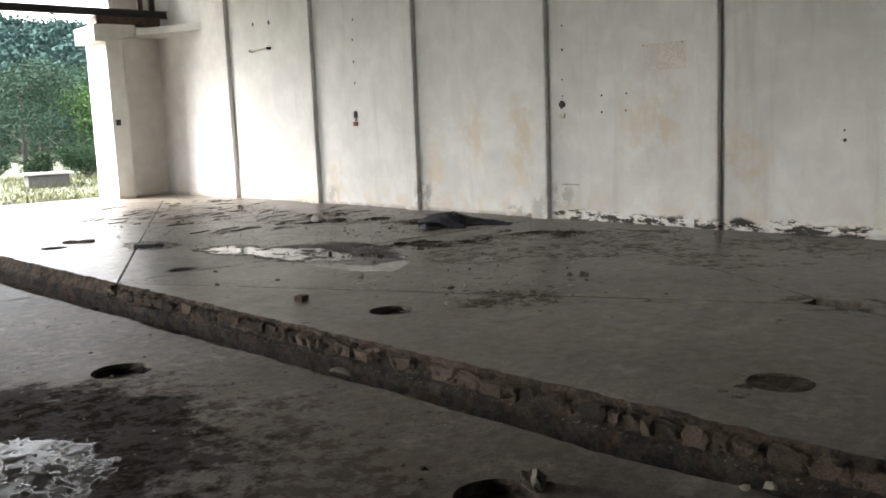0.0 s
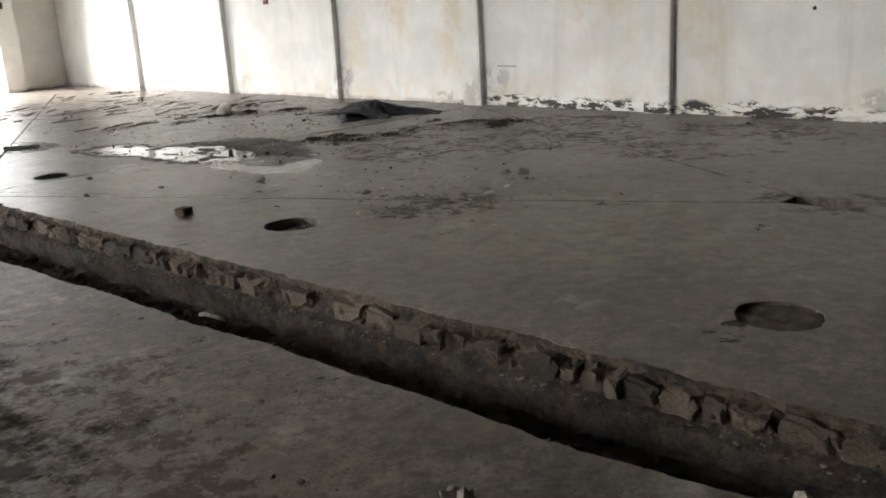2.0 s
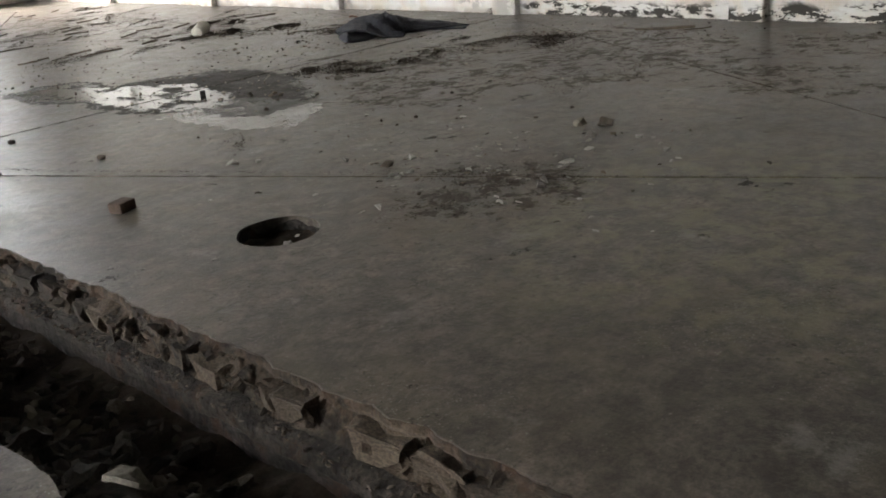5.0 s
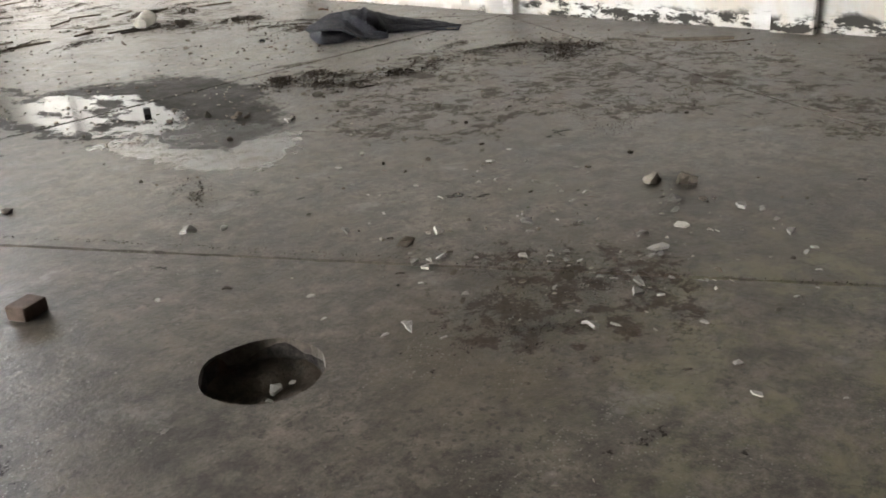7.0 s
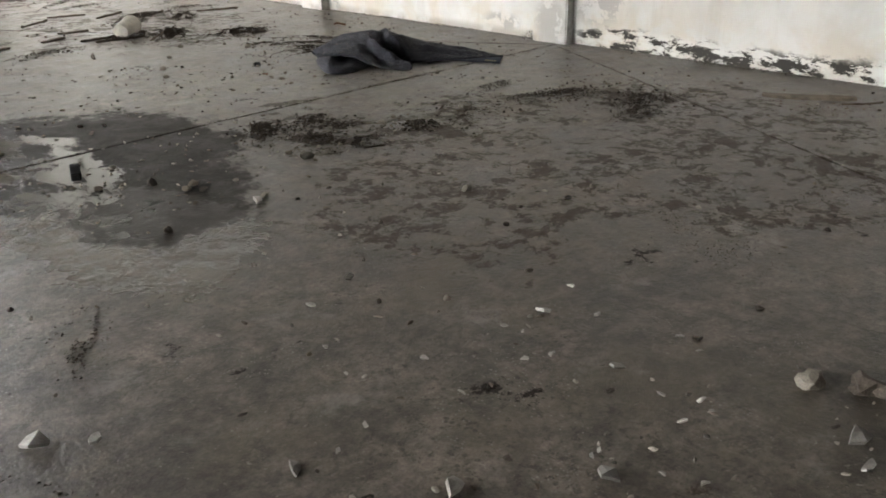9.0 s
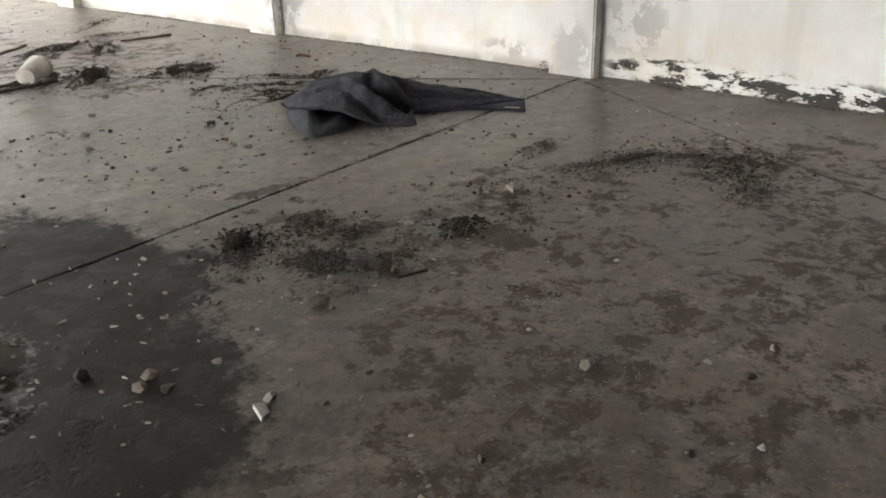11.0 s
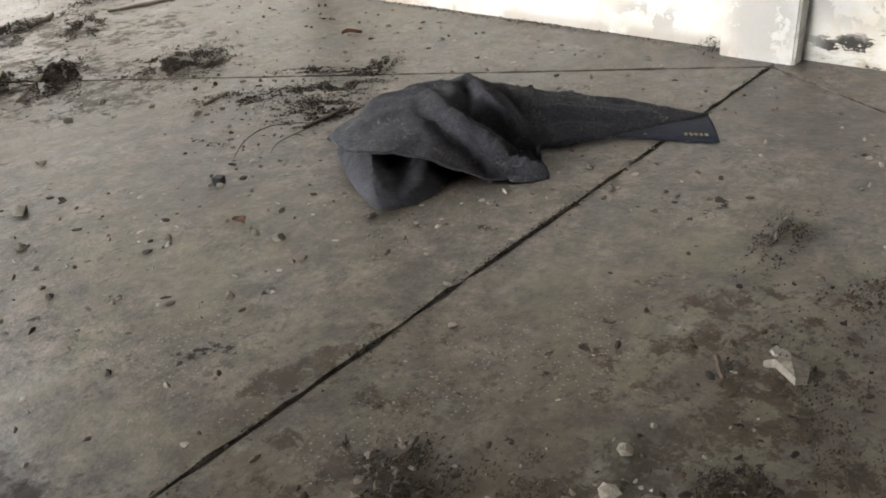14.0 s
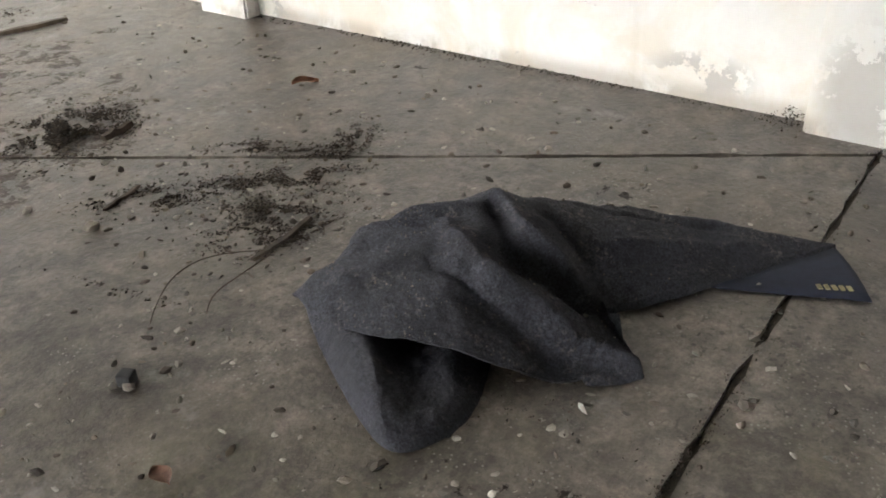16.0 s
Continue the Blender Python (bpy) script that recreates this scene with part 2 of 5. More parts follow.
def trench_material(name, color, streaked):
    m = Mat(name, color, 0.9)
    n1, n2, n3 = m.noise(7, 7, 0.7, warp=0.3), m.noise(45, 5, 0.65), m.noise(1.7, 5, 0.6)
    m.mottle(n1, 0.36, 0.64, 0.28, 1.45).mottle(n2, 0.32, 0.68, 0.6, 1.3).mottle(n3, 0.35, 0.65, 0.75, 1.2)
    m.mix(m.mul(m.step(m.noise(5, 6, 0.7), 0.5, 0.66), 0.6), (0.1, 0.055, 0.033))
    if streaked:
        # salts where the damp dries out at the foot of the wall
        o = m.axes()
        salt = m.mul(m.step(m.op("ADD", o[2], m.mul(n1, 0.14)), -0.32, -0.24, 1.0, 0.0), m.step(m.noise(9, 6, 0.7, m.scaled(1, 1, 0.3)), 0.45, 0.62))
        m.mix(m.mul(salt, 0.85), (0.36, 0.35, 0.34))
    m.bump(m.op("ADD", n1, m.mul(n2, 0.9)), 1.0, 0.03)
    return m.m


def wool_material():
    m = Mat("grey_wool", (0.027, 0.0275, 0.036), 0.95)
    m.local()
    n1, n2, n3 = m.noise(5, 5, 0.6), m.noise(60, 5, 0.7), m.noise(420, 2, 0.6)
    m.mottle(n1, 0.3, 0.7, 0.75, 1.2).mottle(n2, 0.3, 0.7, 0.75, 1.25)
    dust = m.mul(m.step(m.noise(9, 6, 0.7), 0.5, 0.66), m.step(n2, 0.48, 0.62))
    m.mix(m.mul(dust, 0.65), (0.13, 0.115, 0.1))
    m.set("Sheen Weight", 0.05)
    m.set("Sheen Roughness", 0.5)
    m.mottle(m.noise(150, 5, 0.75), 0.36, 0.64, 0.35, 1.9)
    m.bump(m.noise(26, 5, 0.65), 0.5, 0.012)
    m.bump(n2, 0.9, 0.009)
    m.bump(m.noise(190, 4, 0.7), 1.0, 0.005)
    m.bump(n3, 0.8, 0.003)
    return m.m


def leaf_material(name, color, rnd):
    m = Mat(name, color, 0.9, 0.0, 1.15)
    m.island(*rnd)
    m.mottle(m.noise(0.25, 3), 0.3, 0.7, 0.75, 1.25)
    m.set("Subsurface Weight", 0.0)
    return m.m


FLOOR, WALL, WOOL = floor_material(), wall_material(), wool_material()
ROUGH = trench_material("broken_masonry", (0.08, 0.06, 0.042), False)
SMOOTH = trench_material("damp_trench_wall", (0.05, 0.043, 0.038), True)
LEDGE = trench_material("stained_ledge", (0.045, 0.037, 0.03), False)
BLOCK = simple("mortared_stone", (0.115, 0.088, 0.062), 0.9, 0.45, 1.35, 16, 0.9, 0.012, (0.35, 1.3), True)
PACKED = simple("packed_silt", (0.05, 0.041, 0.03), 0.95, 0.5, 1.5, 12, 0.6, 0.006)
SOIL = simple("dark_silt", (0.085, 0.068, 0.05), 0.95, 0.5, 1.5, 9, 0.8, 0.015)
# kept dark so the unseen walls and roof bounce little light; also on the trough
DARK_RENDER = simple("dark_render", (0.07, 0.067, 0.063), 0.9, 0.75, 1.15, 1.5)
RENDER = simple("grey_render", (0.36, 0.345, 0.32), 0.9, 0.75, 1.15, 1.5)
STONE = simple("pale_rubble", (0.25, 0.225, 0.185), 0.9, 0.7, 1.2, 14, 0.6, 0.006, (0.55, 1.2), True)
DARKSTONE = simple("dirty_rubble", (0.14, 0.115, 0.09), 0.95, 0.6, 1.25, 14, 0.6, 0.006, (0.45, 1.3), True)
CERAMIC = simple("white_glaze", (0.46, 0.435, 0.39), 0.45, 0.8, 1.1, 20, 0.2, 0.002, (0.55, 1.05), True)
BARK = simple("weathered_bark", (0.085, 0.062, 0.044), 0.9, 0.6, 1.3, 25, 0.6, 0.004, (0.6, 1.4), True)
# the crown's shade is put into this colour so the trunks stay hidden
TRUNK = simple("shaded_trunk", (0.03, 0.026, 0.022), 0.95, 0.7, 1.3, 8)
BRICK = simple("fired_clay", (0.1, 0.068, 0.05), 0.9, 0.7, 1.2, 20, 0.5, 0.004, None, True)
PLASTIC = simple("grimy_white_plastic", (0.62, 0.58, 0.5), 0.5, 0.75, 1.1, 9, 0.15, 0.003, None, True)
BLACK = simple("matt_black", (0.02, 0.02, 0.02), 0.7, 0.8, 1.2, 12, 0.3, 0.003, None, True)
RUST = simple("rusty_steel", (0.075, 0.05, 0.037), 0.75, 0.6, 1.35, 6, 0.5, 0.004)
STEEL = simple("dark_steel", (0.045, 0.045, 0.048), 0.6, 0.7, 1.2, 5, 0.3, 0.003)
BLUE = simple("navy_binding", (0.012, 0.016, 0.032), 0.85, 0.8, 1.2, 40, 0.4, 0.002, None, True)
THREAD = simple("yellowed_thread", (0.36, 0.31, 0.17), 0.85, 0.8, 1.2, 60, 0.3, 0.001, None, True)
CRUMB = Mat("leaf_litter", (0.042, 0.031, 0.022), 0.95).island(0.4, 1.9).m
DUST = Mat("dull_chips", (0.12, 0.1, 0.08), 0.95).island(0.4, 1.6).m
GRIT = Mat("plaster_grit", (0.32, 0.295, 0.25), 0.9).island(0.3, 1.3).m
PLASTER = simple("pinkish_filler", (0.72, 0.67, 0.61), 0.85, 0.92, 1.05, 4, 0.2, 0.003)
LEAFBROWN = simple("dry_leaf_brown", (0.2, 0.1, 0.06), 0.8, 0.7, 1.3, 30, 0.3, 0.002, (0.8, 1.2), True)
REDTAG = simple("faded_red_card", (0.2, 0.06, 0.05), 0.7, 0.8, 1.2, 30, 0.1, 0.001, None, True)
PINE = leaf_material("pine_green", (0.026, 0.046, 0.03), (0.75, 1.25))
LIME = leaf_material("fresh_green", (0.045, 0.082, 0.03), (0.75, 1.3))
BUSH = leaf_material("bush_green", (0.018, 0.034, 0.017), (0.7, 1.3))
# bluer than the near leaves: the haze of distance is mixed into this colour
FAR = leaf_material("haze_tinted_wood", (0.024, 0.046, 0.042), (0.75, 1.25))
DRY = leaf_material("dry_grass", (0.1, 0.105, 0.05), (0.6, 1.3))
GROUND = simple("meadow_soil", (0.045, 0.052, 0.026), 0.95, 0.65, 1.3, 1.2, 0.6, 0.02)


# ---- mesh helpers ----
def part(name, bm, material, parent=None, label="", smooth=False):
    """Links a bmesh as one mesh object, under a thing or a part where one is given."""
    me = bpy.data.meshes.new(name)
    bm.to_mesh(me)
    bm.free()
    me.materials.append(material)
    if smooth:
        me.polygons.foreach_set("use_smooth", [True] * len(me.polygons))
    ob = new(name, me)
    ob.parent = parent
    if label:
        ob["label"] = label
    return ob


def pydata(name, verts, faces, material, parent=None, smooth=False):
    me = bpy.data.meshes.new(name)
    me.from_pydata([tuple(v) for v in verts], [], faces)
    me.materials.append(material)
    if smooth:
        me.polygons.foreach_set("use_smooth", [True] * len(me.polygons))
    ob = new(name, me)
    ob.parent = parent
    return ob


def empty(name, m, label, category, group="", kind=""):
    ob = new(name)
    ob.matrix_world = m
    ob.empty_display_size = 0.1
    return tagged(ob, label, category, group, kind)


def box(x0, y0, z0, x1, y1, z1, bevel=0.0, bm=None):
    bm = bm or bmesh.new()
    vs = bmesh.ops.create_cube(bm, size=1)["verts"]
    bmesh.ops.transform(bm, matrix=Matrix.LocRotScale(((x0 + x1) / 2, (y0 + y1) / 2, (z0 + z1) / 2), None, (x1 - x0, y1 - y0, z1 - z0)), verts=vs)
    if bevel:
        es = list({e for v in vs for e in v.link_edges})
        bmesh.ops.bevel(bm, geom=es, offset=bevel, segments=2, affect="EDGES", profile=0.6)
    return bm


def cyl(r0, r1, h, seg=24, m=Matrix(), bm=None, caps=True):
    bm = bm or bmesh.new()
    bmesh.ops.create_cone(bm, cap_ends=caps, segments=seg, radius1=r0, radius2=r1, depth=h, matrix=m)
    return bm


def prism(points, z0, z1):
    bm = bmesh.new()
    lo = [bm.verts.new((x, y, z0)) for x, y in points]
    hi = [bm.verts.new((x, y, z1)) for x, y in points]
    bm.faces.new(lo[::-1]), bm.faces.new(hi)
    n = len(points)
    for i in range(n):
        bm.faces.new((lo[i], lo[(i + 1) % n], hi[(i + 1) % n], hi[i]))
    bmesh.ops.recalc_face_normals(bm, faces=bm.faces[:])
    return bm


def fbm(x, y, z=0.0, octaves=4):
    return noise.fractal(Vector((x, y, z)), 1.0, 2.0, octaves)


# ---- the hall: plan ----
WALL_X, PILASTER_X = 11.87, 11.755
EAVES = 7.0
SOUTH, NORTH, WEST = -14.0, 24.6, -9.0
GATE_X = 4.2
PILASTERS = [-10.3, -7.05, -3.8, -0.5, 2.75, 6.03, 9.34, 12.84, 16.45, 20.35]
DRAINS = [(7.72, 2.5), (7.5, 16.2)]
JOINT_Y = (-4.6, 9.43, 21.85)


def trench_far(y):
    return 4.38 - 0.035 * (y - 2.0)


def trench_near(y):
    return 3.575 - 0.052 * (y - 2.0)


def ragged_far(y):
    broken = max(0.0, fbm(y * 1.7, 3.1, 0, 3)) * 0.07 + fbm(y * 7.0, 9.0, 0, 3) * 0.03
    return trench_far(y) + broken - 0.03


def ragged_near(y):
    return trench_near(y) + fbm(y * 1.3, 17.0, 0, 4) * 0.045 + fbm(y * 9.0, 5.0, 0, 2) * 0.012


# ---- setting: ground, floor slabs, walls, roof ----
def slab_edge(a, b, rag=None):
    """Points from a towards b, without b; rag bends the edge that lies along the trench."""
    n = max(2, int((Vector(b) - Vector(a)).length / (0.035 if rag else 0.06)))
    out = []
    for i in range(n):
        x, y = (a[0] + (b[0] - a[0]) * i / n, a[1] + (b[1] - a[1]) * i / n)
        if rag and i:
            x = rag(y)
        elif not rag:
            d = Vector((b[1] - a[1], a[0] - b[0])).normalized() * fbm(x * 9, y * 9, 1, 4) * 0.013 * (i > 0)
            x, y = x + d.x, y + d.y
        out.append((x, y))
    return out


def slab(parent, corners, rags=None, holes=(), cut=None):
    """A concrete slab 0.13 thick with worn edges, drawn in a little for the joints."""
    if cut is not None:
        c, p, q = (Vector(corners[i % len(corners)]) for i in (cut, cut - 1, cut + 1))
        corners = corners[:cut] + [tuple(c + (p - c).normalized() * 0.25), tuple(c + (q - c).normalized() * 0.25)] + corners[cut + 1:]
    loop = []
    for i, c in enumerate(corners):
        loop += slab_edge(c, corners[(i + 1) % len(corners)], (rags or {}).get(i))
    loops = [loop]
    for hx, hy, r in holes:
        loops.append([(hx + r * (1 + 0.05 * fbm(hx + math.cos(a) * 1.5, hy + math.sin(a) * 1.5, 2, 3)) * math.cos(a), hy + r * (1 + 0.05 * fbm(hx + math.cos(a) * 1.5, hy + math.sin(a) * 1.5, 4, 3)) * math.sin(a)) for a in [k * math.tau / 36 for k in range(36)]])
    bm = bmesh.new()
    edges = []
    rings = []
    for lp in loops:
        vs = [bm.verts.new((x, y, 0)) for x, y in lp]
        rings.append(vs)
        edges += [bm.edges.new((vs[i], vs[(i + 1) % len(vs)])) for i in range(len(vs))]
    bmesh.ops.triangle_fill(bm, use_beauty=True, use_dissolve=False, edges=edges, normal=(0, 0, 1))
    for vs in rings:
        lip = [bm.verts.new((v.co.x, v.co.y, -0.13)) for v in vs]
        for i in range(len(vs)):
            j = (i + 1) % len(vs)
            bm.faces.new((vs[i], vs[j], lip[j], lip[i]))
    bmesh.ops.recalc_face_normals(bm, faces=bm.faces[:])
    up = [f for f in bm.faces if abs(f.normal.z) > 0.9]
    if up and up[0].normal.z < 0:
        bmesh.ops.reverse_faces(bm, faces=bm.faces[:])
    return part("slab", bm, FLOOR, parent)


G = 0.009  # half a joint
HOLES = [(5.27, 1.77, 0.215), (5.13, 5.52, 0.215), (5.06, 9.72, 0.19), (4.8, 13.75, 0.2)]
NEAR_HOLES = [(2.53, 5.47, 0.22), (2.82, 1.9, 0.2)]


def hall_floor():
    floor = tagged(new("floor"), "worn grey concrete slabs with dirt, damp and puddles", "floor", kind="structure")
    (d1x, d1y), (d2x, d2y) = DRAINS
    ya, yb, yc = JOINT_Y
    R = WALL_X + 0.15
    west = [h for h in HOLES if h[1] < 9.5]
    # the pan that falls to the first drain
    slab(floor, [(ragged_far(yb - G), yb - 3 * G), (ragged_far(ya + G), ya + 3 * G), (d1x - 2 * G, d1y)], {0: ragged_far}, west[:2], 2)
    slab(floor, [(ragged_far(yb) + 3 * G, yb - G), (d1x, d1y + 2 * G), (11.7 - 2 * G, yb - G)], cut=1)
    slab(floor, [(11.7, yb - G), (d1x + 2 * G, d1y), (R, ya + 3 * G), (R, yb - G)], cut=1)
    slab(floor, [(d1x, d1y - 2 * G), (ragged_far(ya) + 3 * G, ya + G), (R - 3 * G, ya + G)], cut=0)
    # the pan that falls to the second drain
    slab(floor, [(ragged_far(yc - G), yc - 3 * G), (ragged_far(yb + G), yb + 3 * G), (d2x - 2 * G, d2y)], {0: ragged_far}, [HOLES[2], HOLES[3]])
    slab(floor, [(ragged_far(yb) + 3 * G, yb + G), (11.7 - 3 * G, yb + G), (d2x, d2y - 2 * G)])
    slab(floor, [(11.7, yb + G), (R, yb + G), (R, yc - G), (10.35 + 3 * G, yc - G), (d2x + 2 * G, d2y)])
    slab(floor, [(d2x, d2y + 2 * G), (10.35 - 2 * G, yc - G), (ragged_far(yc) + 3 * G, yc - G)])
    slab(floor, [(WEST, yc + 0.05), (R, yc + 0.05), (R, 25.3), (WEST, 25.3)])
    slab(floor, [(ragged_far(SOUTH), SOUTH), (R, SOUTH), (R, ya - G), (ragged_far(ya), ya - G)], {3: ragged_far})
    # this side of the trench
    slab(floor, [(WEST, ya + G), (ragged_near(ya), ya + G), (ragged_near(yb - 0.1), yb - 0.1), (WEST, yb - 0.1)], {1: ragged_near}, NEAR_HOLES)
    slab(floor, [(WEST, yb - 0.1 + 2 * G), (ragged_near(yb), yb - 0.1 + 2 * G), (ragged_near(yc), yc - G), (WEST, yc - G)], {1: ragged_near})
    slab(floor, [(WEST, SOUTH), (ragged_near(SOUTH), SOUTH), (ragged_near(ya), ya - G), (WEST, ya - G)], {1: ragged_near})
    # silt packed into the joints
    bm = bmesh.new()
    lines = [((4.0, yb), (11.9, yb)), ((4.2, yb), DRAINS[0]), ((11.7, yb), DRAINS[0]), (DRAINS[0], (4.6, ya)), (DRAINS[0], (R, ya)), ((4.2, yb), DRAINS[1]), ((11.7, yb), DRAINS[1]), (DRAINS[1], (10.35, yc)), (DRAINS[1], (3.9, yc)), ((WEST, yb - 0.1), (3.15, yb - 0.1)), ((WEST, yc + 0.02), (R, yc + 0.02)), ((4.5, ya), (R, ya)), ((WEST, ya), (3.7, ya))]
    for a, b in lines:
        a, b = Vector(a), Vector(b)
        if b == Vector(DRAINS[0]):
            b = b + (a - b).normalized() * 0.3
        if a == Vector(DRAINS[0]):
            a = a + (b - a).normalized() * 0.3
        d = b - a
        w = 0.05 if abs(a[1] - yc - 0.02) < 0.001 else 0.034
        q = Matrix.Translation(((a[0] + b[0]) / 2, (a[1] + b[1]) / 2, -0.042)) @ Matrix.Rotation(math.atan2(d.y, d.x), 4, "Z")
        vs = bmesh.ops.create_cube(bm, size=1)["verts"]
        bmesh.ops.transform(bm, matrix=q @ Matrix.Diagonal((d.length, w, 0.05, 1)), verts=vs)
    part("joint_silt", bm, PACKED, floor)
    # kerb that closes the trench at the threshold
    part("trench_end", box(2.0, yc - 0.03, -0.6, 4.6, yc + 0.06, -0.004), RENDER, floor)
    return floor


def drain_hole(x, y, r, depth, tilt=0.0):
    """An open round floor drain: a rough sleeve with silt in the bottom."""
    ob = empty("drain_hole", pose(x, y, 0), "round open hole in the concrete floor, silted up", "drain hole", "floor holes")
    bm = bmesh.new()
    seg = 36
    rings = []
    for z, k in ((-0.012, 1.03), (-0.05, 0.98), (-depth, 0.93)):
        rings.append([bm.verts.new((r * k * (1 + 0.04 * fbm(a * 2, z * 20, x)) * math.cos(a), r * k * (1 + 0.04 * fbm(a * 2, z * 20, x)) * math.sin(a), z)) for a in [i * math.tau / seg for i in range(seg)]])
    for p, q in zip(rings, rings[1:]):
        for i in range(seg):
            bm.faces.new((p[i], p[(i + 1) % seg], q[(i + 1) % seg], q[i]))
    part("sleeve", bm, SMOOTH, ob, smooth=True)
    bm = bmesh.new()
    n = 14
    grid = {}
    for i in range(n + 1):
        for j in range(n + 1):
            u, v = (i / n * 2 - 1) * r * 1.05, (j / n * 2 - 1) * r * 1.05
            grid[i, j] = bm.verts.new((u, v, -depth + 0.035 + fbm(u * 9 + x, v * 9 + y) * 0.025))
    for i in range(n):
        for j in range(n):
            bm.faces.new((grid[i, j], grid[i + 1, j], grid[i + 1, j + 1], grid[i, j + 1]))
    part("silt_bed", bm, SOIL, ob, smooth=True)
    return ob


def trench():
    """The broken-out drain channel that runs the length of the hall."""
    ob = tagged(new("trench"), "broken-out drain trench with crumbling masonry edge", "trench", kind="structure")
    bm = bmesh.new()
    prof = [(-0.008, -0.001), (-0.016, -0.012), (-0.022, -0.028), (-0.02, -0.045), (-0.035, -0.06), (-0.04, -0.075), (-0.055, -0.09), (-0.06, -0.105), (-0.075, -0.12), (-0.08, -0.135), (-0.09, -0.15), (-0.11, -0.17), (-0.15, -0.182)]
    y0, y1 = SOUTH, 21.8
    ys = list(np.arange(y0, -1.2, 0.1)) + list(np.arange(-1.2, 9.0, 0.013)) + list(np.arange(9.0, 12.0, 0.03)) + list(np.arange(12.0, y1, 0.09))
    rows = []
    for y in ys:
        row = []
        for k, (dx, z) in enumerate(prof):
            f = k / (len(prof) - 1)
            base = ragged_far(y) * (1 - f) + trench_far(y) * f
            lump = 0.02 - 0.13 * max(0.0, 0.5 - noise.voronoi(Vector((y * 12.0 + fbm(y, z * 9), z * 17, 0)))[0][0]) * (0.6 + 0.8 * noise.cell(Vector((y * 4, z * 7, 0)))) + fbm(y * 2.3, z * 5, 1) * 0.02 + fbm(y * 30, z * 38, 4) * 0.026
            keep = math.sin(math.pi * min(1, f * 1.05 + 0.04))
            row.append(bm.verts.new((base + dx + min(0.012, lump) * keep, y, z + fbm(y * 11, z * 13, 8) * 0.012 * keep)))
        rows.append(row)
    for a, b in zip(rows, rows[1:]):
        for k in range(len(prof) - 1):
            bm.faces.new((a[k], b[k], b[k + 1], a[k + 1]))
    part("masonry_edge", bm, ROUGH, ob, "crumbling brown masonry", smooth=False)
    bm = bmesh.new()
    prof = [(-0.05, -0.15), (-0.12, -0.158), (-0.15, -0.168), (-0.162, -0.185), (-0.168, -0.235), (-0.158, -0.25)]
    rows = [[bm.verts.new((trench_far(y) + dx + fbm(y * 2.6, z * 4, 13) * 0.022 + fbm(y * 17, z * 17, 16) * 0.007, y, z + fbm(y * 3.4, 2.0, 17) * 0.016)) for dx, z in prof] for y in ys]
    for a, b in zip(rows, rows[1:]):
        for k in range(len(prof) - 1):
            bm.faces.new((a[k], b[k], b[k + 1], a[k + 1]))
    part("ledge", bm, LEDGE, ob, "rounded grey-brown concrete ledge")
    bm = bmesh.new()
    prof = [(-0.14, -0.235), (-0.146, -0.27), (-0.15, -0.32), (-0.15, -0.38), (-0.152, -0.44), (-0.155, -0.56)]
    rows = []
    for y in ys:
        rows.append([bm.verts.new((trench_far(y) + dx + fbm(y * 3.2, z * 6, 3) * 0.014 + fbm(y * 14, z * 14, 6) * 0.006, y, z + fbm(y * 4, 2.0, 7) * 0.008)) for dx, z in prof])
    for a, b in zip(rows, rows[1:]):
        for k in range(len(prof) - 1):
            bm.faces.new((a[k], b[k], b[k + 1], a[k + 1]))
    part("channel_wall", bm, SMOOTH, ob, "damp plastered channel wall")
    bm = bmesh.new()
    rows = [[bm.verts.new((ragged_near(y) + dx + fbm(y * 6, z * 9, 11) * 0.02 * (dx > 0.006), y, z)) for dx, z in ((-0.03, -0.012), (0.004, -0.015), (0.02, -0.06), (0.03, -0.13), (0.015, -0.2), (0.0, -0.57))] for y in ys]
    for a, b in zip(rows, rows[1:]):
        for k in range(5):
            bm.faces.new((a[k], a[k + 1], b[k + 1], b[k]))
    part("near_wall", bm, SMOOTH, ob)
    bm = bmesh.new()
    rows = []
    for y in ys:
        xa, xb = trench_near(y) - 0.06, trench_far(y) - 0.1
        rows.append([bm.verts.new((xa + (xb - xa) * k / 10, y, -0.33 + 0.05 * fbm(y * 3, k * 0.5, 2) + (0.18 * (1 - k / 6) if k < 6 else 0))) for k in range(11)])
    for a, b in zip(rows, rows[1:]):
        for k in range(10):
            bm.faces.new((a[k], a[k + 1], b[k + 1], b[k]))
    part("silt_bed", bm, SOIL, ob, smooth=True)
    return ob


